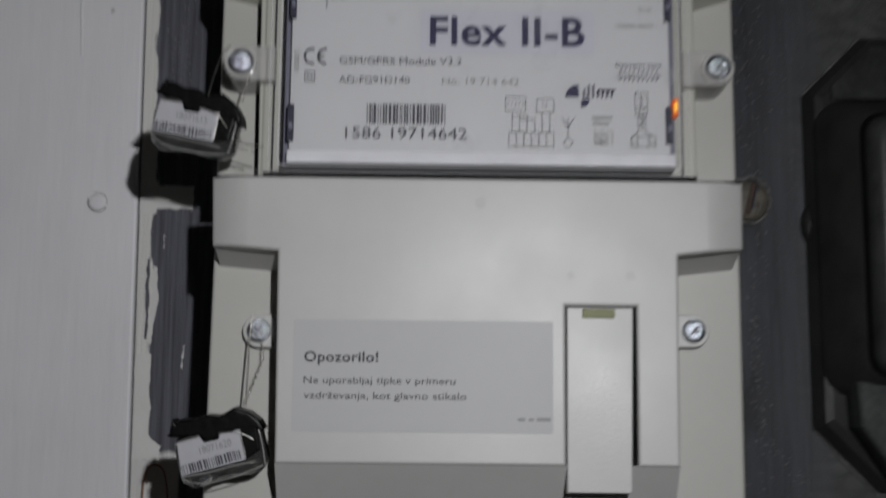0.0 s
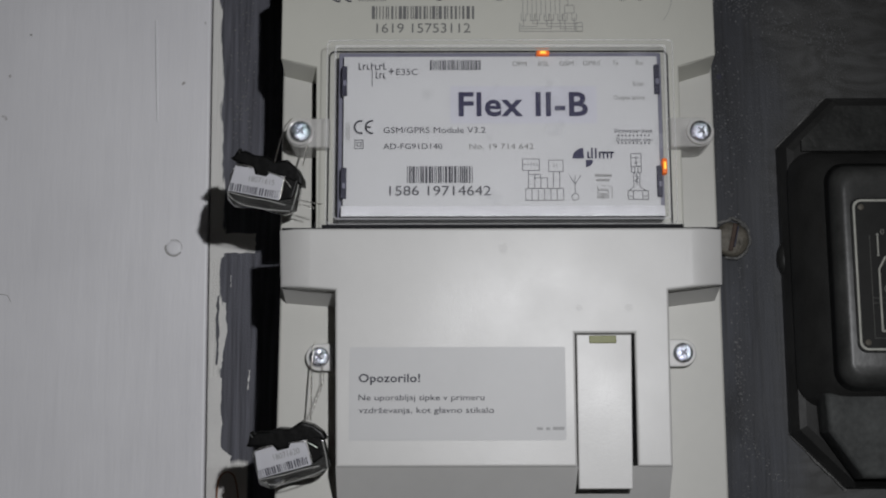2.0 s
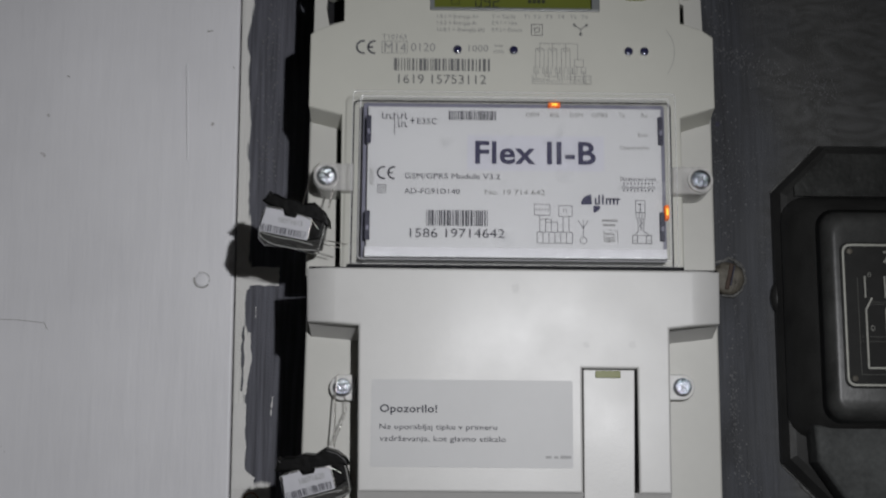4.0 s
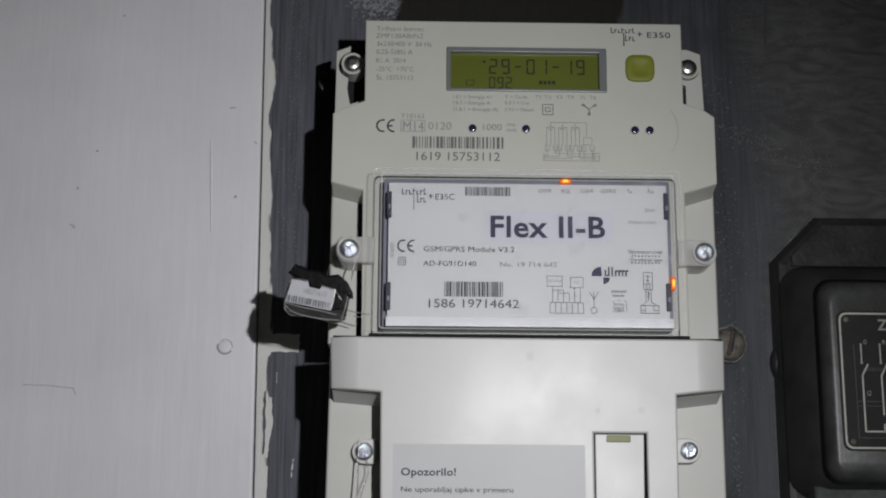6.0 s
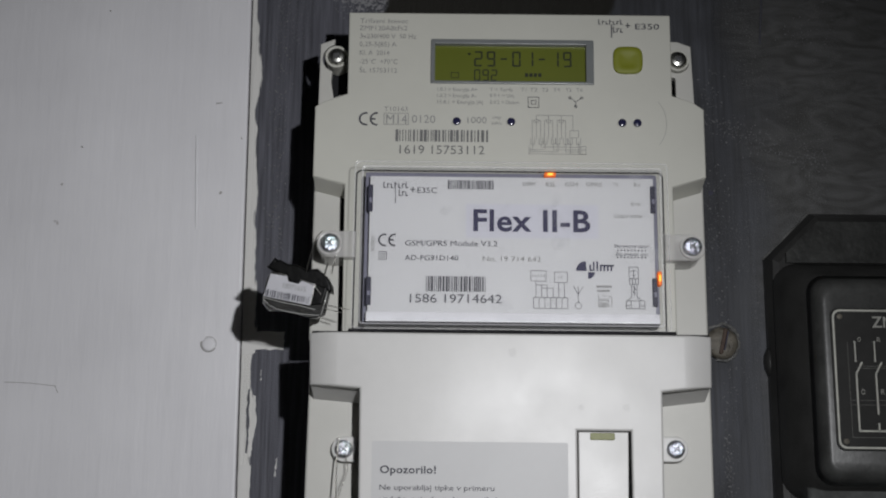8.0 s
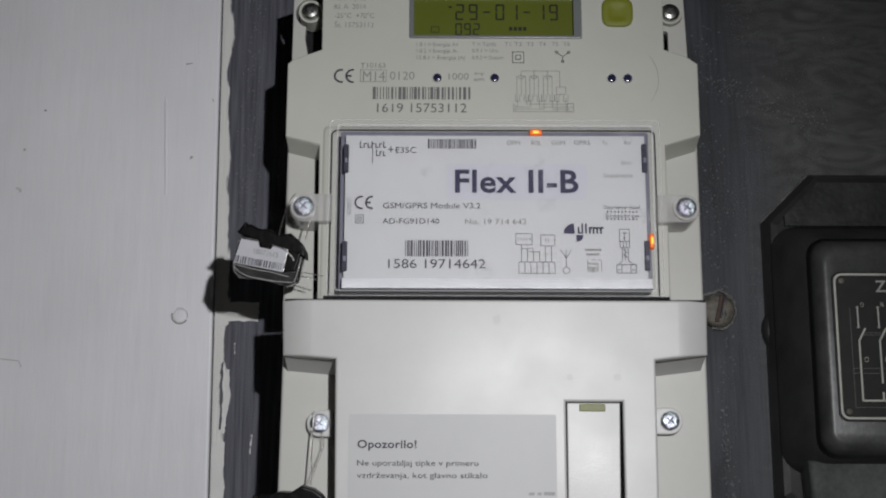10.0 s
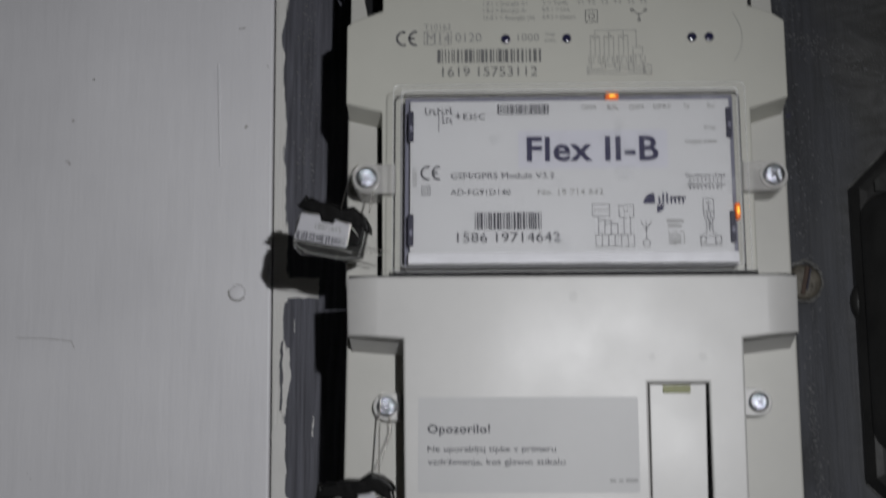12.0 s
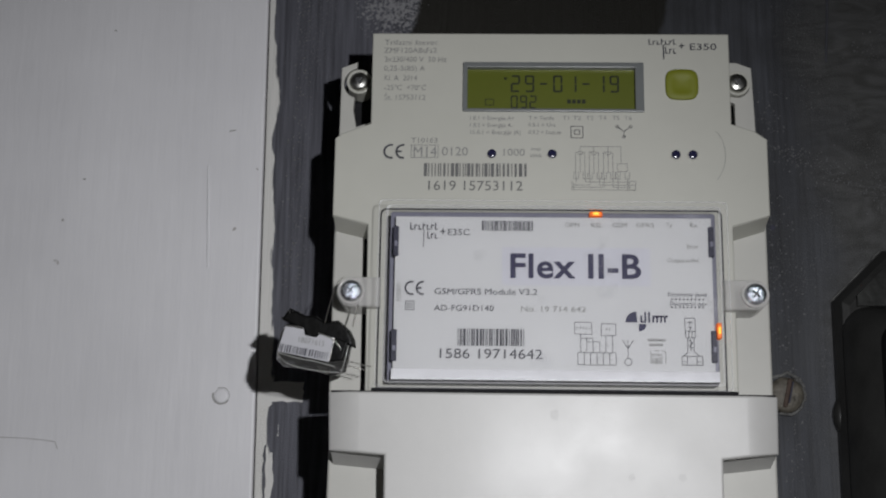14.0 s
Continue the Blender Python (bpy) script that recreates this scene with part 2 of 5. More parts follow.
def dark_board_material():
    """Slate-grey paint brushed over white boarding; white stays bare along one uneven edge, and a smooth
    brown-black patch with blunt corners was left where an older device hung."""
    m = bpy.data.materials.new("slate_brushed_board")
    m.use_nodes = True
    nt = m.node_tree
    b = shader(m)
    L = nt.links.new
    co = nt.nodes.new("ShaderNodeTexCoord").outputs["Object"]

    def math_node(op, a, c=None, d=None):
        n = nt.nodes.new("ShaderNodeMath")
        n.operation = op
        for i, v in enumerate((a, c, d)):
            if v is None:
                continue
            if isinstance(v, (int, float)):
                n.inputs[i].default_value = v
            else:
                L(v, n.inputs[i])
        return n.outputs[0]

    def noise_node(scale, detail=5, stretch=None, rough=0.5):
        n = nt.nodes.new("ShaderNodeTexNoise")
        n.inputs["Scale"].default_value = scale
        n.inputs["Detail"].default_value = detail
        n.inputs["Roughness"].default_value = rough
        if stretch:
            mp = nt.nodes.new("ShaderNodeMapping")
            mp.inputs["Scale"].default_value = stretch
            L(co, mp.inputs["Vector"])
            L(mp.outputs[0], n.inputs["Vector"])
        else:
            L(co, n.inputs["Vector"])
        return n.outputs["Fac"]

    def ramp_node(fac, p0, c0, p1, c1):
        r = nt.nodes.new("ShaderNodeValToRGB")
        r.color_ramp.elements[0].position, r.color_ramp.elements[1].position = p0, p1
        r.color_ramp.elements[0].color, r.color_ramp.elements[1].color = (*c0, 1), (*c1, 1)
        L(fac, r.inputs["Fac"])
        return r.outputs["Color"]

    def mix_node(fac, a, c):
        n = nt.nodes.new("ShaderNodeMix")
        n.data_type = "RGBA"
        L(fac, n.inputs["Factor"])
        for key, v in (("A", a), ("B", c)):
            if isinstance(v, tuple):
                n.inputs[key].default_value = (*v, 1)
            else:
                L(v, n.inputs[key])
        return n.outputs["Result"]

    sep = nt.nodes.new("ShaderNodeSeparateXYZ")
    L(co, sep.inputs[0])
    X, Z = sep.outputs[0], sep.outputs[2]
    # brush streaks, upright beside the edge, and broad blotches
    streak = noise_node(1.0, 6, (520, 100, 22))
    blot = noise_node(26, 6)
    slate = mix_node(ramp_node(streak, 0.35, (0, 0, 0), 0.7, (1, 1, 1)), (0.050, 0.052, 0.058), (0.080, 0.084, 0.096))
    slate = mix_node(ramp_node(blot, 0.40, (0, 0, 0), 0.70, (1, 1, 1)), slate, (0.036, 0.037, 0.040))
    # darker, swirled strokes across the rest of the board
    mp = nt.nodes.new("ShaderNodeMapping")
    mp.inputs["Rotation"].default_value = (0, radians(38), 0)
    mp.inputs["Scale"].default_value = (34, 40, 90)
    L(co, mp.inputs["Vector"])
    swirl = nt.nodes.new("ShaderNodeTexNoise")
    swirl.inputs["Scale"].default_value = 1.0
    swirl.inputs["Detail"].default_value = 7
    swirl.inputs["Distortion"].default_value = 2.6
    L(mp.outputs[0], swirl.inputs["Vector"])
    swirled = mix_node(ramp_node(swirl.outputs["Fac"], 0.35, (0, 0, 0), 0.68, (1, 1, 1)), (0.066, 0.066, 0.064), (0.112, 0.113, 0.113))
    side = ramp_node(math_node("MULTIPLY_ADD", math_node("ADD", X, math_node("MULTIPLY", blot, 0.06)), 30.0, -4.8), 0.0, (0, 0, 0), 1.0, (1, 1, 1))
    # lighter and bluish lower down and nearer the meter
    lower = ramp_node(math_node("MULTIPLY_ADD", math_node("ADD", Z, math_node("MULTIPLY", blot, 0.05)), -40.0, 67.4), 0.0, (0, 0, 0), 1.0, (1, 1, 1))
    bluish = mix_node(ramp_node(streak, 0.3, (0, 0, 0), 0.75, (1, 1, 1)), (0.084, 0.088, 0.096), (0.135, 0.140, 0.153))
    inner = ramp_node(math_node("MULTIPLY_ADD", math_node("ADD", X, math_node("MULTIPLY", blot, 0.04)), -60.0, 10.6), 0.0, (0, 0, 0), 1.0, (1, 1, 1))
    swirled = mix_node(math_node("MULTIPLY", lower, inner), swirled, bluish)
    slate = mix_node(side, slate, swirled)
    # paler streaks towards the bare edge
    coat = ramp_node(math_node("MULTIPLY_ADD", X, -30.0, -1.0), 0.3, (0, 0, 0), 0.9, (1, 1, 1))
    pale_streak = mix_node(ramp_node(streak, 0.3, (0, 0, 0), 0.75, (1, 1, 1)), (0.058, 0.059, 0.070), (0.132, 0.134, 0.158))
    slate = mix_node(coat, slate, pale_streak)
    # pimples and pale flecks
    fleck = noise_node(1150, 2)
    zone = noise_node(1.0, 4, (30, 20, 14), 0.6)
    pale = math_node("MULTIPLY", ramp_node(fleck, 0.60, (0, 0, 0), 0.72, (1, 1, 1)), ramp_node(zone, 0.50, (0, 0, 0), 0.62, (1, 1, 1)))
    slate = mix_node(pale, slate, (0.20, 0.20, 0.20))
    # plaster crumbs smeared above one corner of the meter
    sx = math_node("MULTIPLY", math_node("ADD", X, 0.058), 40.0)
    sz = math_node("MULTIPLY", math_node("SUBTRACT", Z, 1.755), 40.0)
    near = math_node("SUBTRACT", 1.0, math_node("ADD", math_node("MULTIPLY", sx, sx), math_node("MULTIPLY", sz, sz)))
    crumbs = math_node("MULTIPLY", ramp_node(math_node("MULTIPLY_ADD", near, 0.35, noise_node(800, 3)), 0.74, (0, 0, 0), 0.86, (1, 1, 1)), ramp_node(near, 0.0, (0, 0, 0), 0.3, (1, 1, 1)))
    slate = mix_node(crumbs, slate, (0.24, 0.24, 0.25))
    # the smooth patch above the meter
    wob = math_node("MULTIPLY", math_node("SUBTRACT", noise_node(60, 4), 0.5), 0.010)
    dx = math_node("SUBTRACT", math_node("ABSOLUTE", math_node("SUBTRACT", math_node("ADD", math_node("MULTIPLY_ADD", math_node("SUBTRACT", Z, 1.742), -0.14, X), wob), 0.0125)), 0.0612)
    dz = math_node("SUBTRACT", math_node("ABSOLUTE", math_node("SUBTRACT", math_node("ADD", Z, wob), 1.700)), 0.0615)
    far = math_node("MAXIMUM", dx, dz)
    patch = ramp_node(math_node("MULTIPLY_ADD", far, -400.0, 0.5), 0.0, (0, 0, 0), 1.0, (1, 1, 1))
    slate = mix_node(patch, slate, (0.017, 0.016, 0.013))
    # bare white along the edge
    edge = math_node("MULTIPLY_ADD", math_node("SUBTRACT", Z, 1.6), -0.024, -0.1128)
    jag = math_node("MULTIPLY", math_node("SUBTRACT", noise_node(1.0, 6, (260, 60, 34), 0.6), 0.5), 0.006)
    bulge = math_node("MULTIPLY", math_node("SUBTRACT", noise_node(1.0, 3, (40, 40, 26)), 0.5), 0.010)
    low = math_node("MULTIPLY_ADD", math_node("SUBTRACT", math_node("ADD", 1.464, jag), Z), 500.0, 0.0)
    low = math_node("MINIMUM", low, math_node("MULTIPLY_ADD", X, -900.0, -87.0))
    bare = ramp_node(math_node("MULTIPLY_ADD", math_node("SUBTRACT", math_node("ADD", math_node("ADD", edge, jag), bulge), X), 1500.0, 0.5), 0.0, (0, 0, 0), 1.0, (1, 1, 1))
    color = mix_node(bare, slate, (0.68, 0.672, 0.645))
    color = mix_node(ramp_node(low, 0.0, (0, 0, 0), 1.0, (1, 1, 1)), color, (0.62, 0.61, 0.59))
    L(color, b.inputs["Base Color"])
    L(math_node("MULTIPLY_ADD", streak, 0.3, 0.45), b.inputs["Roughness"])
    b.inputs["Specular IOR Level"].default_value = 0.22
    strokes_mix = nt.nodes.new("ShaderNodeMix")
    L(side, strokes_mix.inputs["Factor"])
    L(streak, strokes_mix.inputs["A"])
    L(math_node("MULTIPLY", swirl.outputs["Fac"], 0.35), strokes_mix.inputs["B"])
    height = math_node("MULTIPLY_ADD", math_node("MULTIPLY", fleck, ramp_node(zone, 0.42, (0.25, 0.25, 0.25), 0.62, (1, 1, 1))), 0.9, strokes_mix.outputs["Result"])
    bp = nt.nodes.new("ShaderNodeBump")
    bp.inputs["Strength"].default_value = 0.55
    bp.inputs["Distance"].default_value = 0.0012
    L(height, bp.inputs["Height"])
    L(bp.outputs["Normal"], b.inputs["Normal"])
    return m


slate_board = dark_board_material()


def dusty_bakelite_material():
    m = material("dusty_bakelite", (0.088, 0.092, 0.090), 0.6, vary=0.75, scale=45, bump=0.3, bump_scale=260, spec=0.15)
    return m


dusty_bakelite = dusty_bakelite_material()
patchy_bakelite = material("patchy_bakelite", (0.034, 0.035, 0.033), 0.5, vary=0.75, scale=55, bump=0.35, bump_scale=300, spec=0.2)

# ---------------------------------------------------------------- builders
ORIGIN = {}


def thing(name, at, label, category, group="", kind=""):
    """An Empty at the base of a thing; its parts hang under it."""
    ob = new(name)
    ob.empty_display_size = 0.02
    ob.location = at
    ORIGIN[ob] = Vector(at)
    return tagged(ob, label, category, group, kind)


def part(name, mesh, mat, parent, label="", smooth=False):
    """One mesh, given in world coordinates, as a part under a thing or a part."""
    if isinstance(mesh, bmesh.types.BMesh):
        data = bpy.data.meshes.new(name)
        mesh.to_mesh(data)
        mesh.free()
    else:
        data = mesh
    org = ORIGIN[parent] if parent else Vector((0, 0, 0))
    data.transform(Matrix.Translation(-org))
    data.materials.clear()
    data.materials.append(mat)
    if smooth:
        data.shade_smooth()
    elif len(data.polygons) > 30:
        data.shade_smooth()
        data.set_sharp_from_angle(angle=radians(11))
    ob = new(name, data)
    if parent:
        ob.parent = parent
    ORIGIN[ob] = org
    return tagged(ob, label) if label else ob


def solid(name, bm, mat, label, category, kind="", group=""):
    """A top-level thing that is one mesh."""
    ob = part(name, bm, mat, None)
    return tagged(ob, label, category, group, kind)


def from_curve(cu):
    ob = new("draft", cu)
    dg = bpy.context.evaluated_depsgraph_get()
    me = bpy.data.meshes.new_from_object(ob.evaluated_get(dg))
    bpy.data.objects.remove(ob)
    bpy.data.curves.remove(cu)
    return me


UPRIGHT = Matrix.Rotation(radians(90), 4, "X")


def slab(outline, y0, y1, bevel=0.0, holes=(), segments=2):
    """A plate with its outline in x and z, from y0 (front) back to y1, with rounded edges and holes."""
    cu = bpy.data.curves.new("draft", "CURVE")
    cu.dimensions = "2D"
    cu.fill_mode = "BOTH"
    for ring_points in (outline, *holes):
        sp = cu.splines.new("POLY")
        sp.points.add(len(ring_points) - 1)
        for p, (x, z) in zip(sp.points, ring_points):
            p.co = (x, z, 0, 1)
        sp.use_cyclic_u = True
    cu.extrude = (y1 - y0) / 2 - bevel
    if bevel:
        cu.bevel_depth = bevel
        cu.bevel_resolution = segments
        cu.offset = -bevel
    me = from_curve(cu)
    me.transform(Matrix.Translation((0, (y0 + y1) / 2, 0)) @ UPRIGHT)
    return me


def rect(x0, x1, z0, z1, r=0.0, n=5):
    if not r:
        return [(x0, z0), (x1, z0), (x1, z1), (x0, z1)]
    pts = []
    for cx, cz, a in ((x1 - r, z1 - r, 0), (x0 + r, z1 - r, 90), (x0 + r, z0 + r, 180), (x1 - r, z0 + r, 270)):
        pts += [(cx + r * math.cos(radians(a + 90 * i / n)), cz + r * math.sin(radians(a + 90 * i / n))) for i in range(n + 1)]
    return pts


def circle(cx, cz, r, n=28):
    return [(cx + r * math.cos(2 * math.pi * i / n), cz + r * math.sin(2 * math.pi * i / n)) for i in range(n)]


def loft(rings):
    """A closed skin over rings of (x, y, z), the first and last capped."""
    bm = bmesh.new()
    vs = [[bm.verts.new(p) for p in r] for r in rings]
    n = len(rings[0])
    for a, b in zip(vs, vs[1:]):
        for i in range(n):
            bm.faces.new((a[i], a[(i + 1) % n], b[(i + 1) % n], b[i]))
    bm.faces.new(vs[0])
    bm.faces.new(vs[-1])
    bmesh.ops.recalc_face_normals(bm, faces=bm.faces)
    return bm


def box(x0, x1, y0, y1, z0, z1, bevel=0.0, segments=2):
    bm = bmesh.new()
    bmesh.ops.create_cube(bm, size=1.0, matrix=Matrix.Translation(((x0 + x1) / 2, (y0 + y1) / 2, (z0 + z1) / 2)) @ Matrix.Diagonal((x1 - x0, y1 - y0, z1 - z0, 1)))
    if bevel:
        bmesh.ops.bevel(bm, geom=bm.edges[:], offset=bevel, segments=segments, affect="EDGES", profile=0.5)
    return bm


def dome(x, z, r, y_back, height, squash=0.6):
    """A screw or lens head: a round cheese head with a domed front, seen from -y."""
    rings = []
    for f, d in ((1.0, 0.0), (1.0, height * squash), (0.93, height * 0.8), (0.75, height * 0.93), (0.4, height), (0.05, height * 1.01)):
        rings.append([(x + r * f * math.cos(a), y_back - d, z + r * f * math.sin(a)) for a in [2 * math.pi * i / 24 for i in range(24)]])
    return loft(rings)


def tube(points, radius):
    cu = bpy.data.curves.new("draft", "CURVE")
    cu.dimensions = "3D"
    cu.bevel_depth = radius
    cu.bevel_resolution = 2
    sp = cu.splines.new("NURBS")
    sp.points.add(len(points) - 1)
    for p, c in zip(sp.points, points):
        p.co = (*c, 1)
    sp.use_endpoint_u = True
    sp.order_u = 3
    return from_curve(cu)


def join(meshes):
    bm = bmesh.new()
    for me in meshes:
        if isinstance(me, bmesh.types.BMesh):
            tmp = bpy.data.meshes.new("draft")
            me.to_mesh(tmp)
            me.free()
            me = tmp
        bm.from_mesh(me)
        bpy.data.meshes.remove(me)
    return bm


# ---- printing


def text_mesh(body, thicken=0.0):
    cu = bpy.data.curves.new("draft", "FONT")
    cu.body = body
    cu.resolution_u = 3
    cu.offset = thicken
    cu.space_character = 1.0 + thicken * 2.5
    return from_curve(cu)


def extent(me, axis):
    v = [p.co[axis] for p in me.vertices]
    return min(v), max(v)


CAP = extent(text_mesh("H"), 1)[1]


def word(parent, body, x0, x1, z, height, y, mat, thicken=0.0):
    """Printed lettering from x0 to x1 on the base line z, facing -y."""
    me = text_mesh(body, thicken)
    a, b = extent(me, 0)
    me.transform(Matrix.Translation((x0, y, z)) @ UPRIGHT @ Matrix.Diagonal(((x1 - x0) / (b - a), height / CAP, 1, 1)) @ Matrix.Translation((-a, 0, 0)))
    return part("lettering", me, mat, parent)


def flat(rects, y):
    bm = bmesh.new()
    for x0, x1, z0, z1 in rects:
        bm.faces.new([bm.verts.new(p) for p in ((x0, y, z0), (x1, y, z0), (x1, y, z1), (x0, y, z1))])
    return bm


def stroke(x0, z0, x1, z1, w):
    """A thin straight line as four corners."""
    d = Vector((x1 - x0, z1 - z0)).normalized() * w / 2
    return [(x0 - d.y, z0 + d.x), (x0 + d.y, z0 - d.x), (x1 + d.y, z1 - d.x), (x1 - d.y, z1 + d.x)]


def strokes(lines, y, w):
    bm = bmesh.new()
    for x0, z0, x1, z1 in lines:
        bm.faces.new([bm.verts.new((x, y, z)) for x, z in stroke(x0, z0, x1, z1, w)])
    return bm


def bar(parent, x0, x1, z0, z1, y, mat):
    return part("printed_bar", flat([(x0, x1, z0, z1)], y + (0.0001 if x1 - x0 > 0.03 else 0)), mat, parent)


def barcode(parent, x0, x1, z0, z1, y, mat):
    rng = random.Random(int(abs(x0) * 1e5))
    w = (x1 - x0) / 95
    rects, x = [], x0
    while x < x1 - w:
        n = rng.choice((1, 1, 1, 2, 2, 3)) * w
        rects.append((x, min(x + n, x1), z0, z1))
        x += n + rng.choice((1, 1, 2, 2)) * w
    return tagged(part("barcode", flat(rects, y), mat, parent), kind="stuff")


def ring(parent, x0, x1, z0, z1, y, mat):
    w = 0.00028
    return part("printed_square", flat([(x0, x1, z0, z0 + w), (x0, x1, z1 - w, z1), (x0, x0 + w, z0, z1), (x1 - w, x1, z0, z1)], y), mat, parent)


def dots(parent, x0, x1, z0, z1, y, mat, share=0.35):
    n = 9
    s = (x1 - x0) / n
    return part("printed_dots", flat([(x0 + i * s, x0 + (i + share) * s, z0, z1) for i in range(n)], y), mat, parent)


def arc_lines(cx, cz, r, a0, a1, n=12):
    p = [(cx + r * math.cos(radians(a0 + (a1 - a0) * i / n)), cz + r * math.sin(radians(a0 + (a1 - a0) * i / n))) for i in range(n + 1)]
    return [(*a, *b) for a, b in zip(p, p[1:])]


def ce_mark(parent, x0, x1, z0, z1, y, mat):
    r = (z1 - z0) / 2
    zc = (z0 + z1) / 2
    lines = arc_lines(x0 + r, zc, r, 75, 285) + arc_lines(x1 - 0.1 * r, zc, r, 82, 278) + [(x1 - 1.1 * r, zc, x1 - 0.3 * r, zc)]
    return part("conformity_mark", strokes(lines, y, (z1 - z0) * 0.15), mat, parent)


def star_mark(parent, x0, x1, z0, z1, y, mat):
    cx, cz = (x0 + x1) / 2, (z0 + z1) / 2
    ends = ((x0 + 0.0006, z1 - 0.0008), (x1 - 0.0006, z1 - 0.0008), (cx, z0 + 0.0006))
    lines = []
    for x, z in ends:
        lines += [(cx, cz, x, z)] + arc_lines(x, z, 0.0006, 0, 360, 8)
    return part("phase_mark", strokes(lines, y, 0.0003), mat, parent)


def frame_lines(a, b, c, d):
    return [(a, c, b, c), (a, d, b, d), (a, c, a, d), (b, c, b, d)]


def fitted(lines, x0, x1, z0, z1):
    """Lines drawn on a unit square, laid into a rectangle."""
    w, h = x1 - x0, z1 - z0
    return [(x0 + a * w, z0 + b * h, x0 + c * w, z0 + d * h) for a, b, c, d in lines]


def wiring(parent, x0, x1, z0, z1, y, mat):
    """The connection drawing: three coils, a small box, open terminals and the crossing leads below them."""
    lines = [(0.145, 1.0, 0.78, 1.0), (0.78, 1.0, 0.78, 0.61), (0.725, 0.61, 0.875, 0.61), (0.725, 0.61, 0.725, 0.33), (0.875, 0.61, 0.875, 0.43), (0.725, 0.43, 0.875, 0.43)]
    for c in (0.145, 0.357, 0.580):
        lines += [(c, 1.0, c, 0.38), (c - 0.072, 0.87, c - 0.072, 0.33), (c + 0.072, 0.87, c + 0.072, 0.33), (c - 0.072, 0.87, c - 0.03, 0.87), (c + 0.03, 0.87, c + 0.072, 0.87)]
        lines += arc_lines(c, 0.85, 0.042, 0, 360, 10)
    for c, drop in ((0.08, 0.12), (0.226, 0.19), (0.296, 0.13), (0.44, 0.13), (0.516, 0.07), (0.652, 0.07), (0.73, 0.01), (0.875, 0.01)):
        lines += [(c - 0.035, 0.42, c - 0.035, 0.26), (c + 0.035, 0.42, c + 0.035, 0.26), (c - 0.035, 0.26, c + 0.035, 0.26), (c, 0.33, c, drop)]
    lines += [(0.015, 0.0, 0.015, 0.21), (0.04, 0.03, 0.04, 0.18), (0.226, 0.19, 0.93, 0.19), (0.04, 0.12, 0.296, 0.12), (0.44, 0.12, 1.0, 0.12), (0.04, 0.07, 0.516, 0.07), (0.652, 0.07, 0.93, 0.07), (0.015, 0.01, 1.0, 0.01)]
    lines += frame_lines(0.90, 1.0, 0.01, 0.21)
    return part("connection_drawing", strokes(fitted(lines, x0, x1, z0, z1), y, 0.00022), mat, parent)


def terminal_drawing(parent, x0, x1, z0, z1, y, mat):
    """Two boxes wired down to a strip of six terminals."""
    lines = frame_lines(0.0, 0.41, 0.72, 1.0) + frame_lines(0.635, 0.985, 0.69, 0.97)
    for i in range(6):
        lines += frame_lines(0.07 + 0.1525 * i, 0.07 + 0.1525 * (i + 1), 0.0, 0.285)
    lines += [(0.14, 0.72, 0.14, 0.285), (0.14, 0.62, 0.44, 0.62), (0.44, 0.62, 0.44, 0.285), (0.29, 0.64, 0.29, 0.285), (0.29, 0.54, 0.60, 0.54), (0.60, 0.54, 0.60, 0.285), (0.745, 0.69, 0.745, 0.285), (0.90, 0.69, 0.90, 0.285)]
    lines += [(0.06 + 0.075 * i, 0.83, 0.06 + 0.075 * i, 0.90) for i in range(5)] + [(0.76, 0.80, 0.76, 0.88), (0.83, 0.80, 0.83, 0.88)]
    return part("connection_drawing", strokes(fitted(lines, x0, x1, z0, z1), y, 0.00022), mat, parent)


def aerial_drawing(parent, x0, x1, z0, z1, y, mat):
    cx, h = (x0 + x1) / 2, z1 - z0
    lines = [(cx, z0 + 0.3 * h, cx, z1), (cx, z0 + 0.65 * h, x0, z1), (cx, z0 + 0.65 * h, x1, z1)] + arc_lines(cx, z0 + 0.15 * h, 0.14 * h, 0, 360, 10)
    return part("aerial_drawing", strokes(lines, y, 0.00024), mat, parent)


def relay_drawing(parent, x0, x1, z0, z1, y, mat):
    lines = frame_lines(0.05, 0.72, 0.12, 0.32) + frame_lines(0.05, 0.72, 0.42, 0.62) + [(0.05, 0.72, 0.72, 0.72), (0.05, 0.72, 0.05, 0.96), (0.38, 0.0, 0.38, 0.42), (0.12, 0.22, 0.66, 0.22),
                                                                                        (0.72, 0.96, 0.94, 0.86), (0.94, 0.86, 0.94, 0.1), (0.3, 0.96, 0.55, 0.96)]
    return part("connection_drawing", strokes(fitted(lines, x0, x1, z0, z1), y, 0.00026), mat, parent)


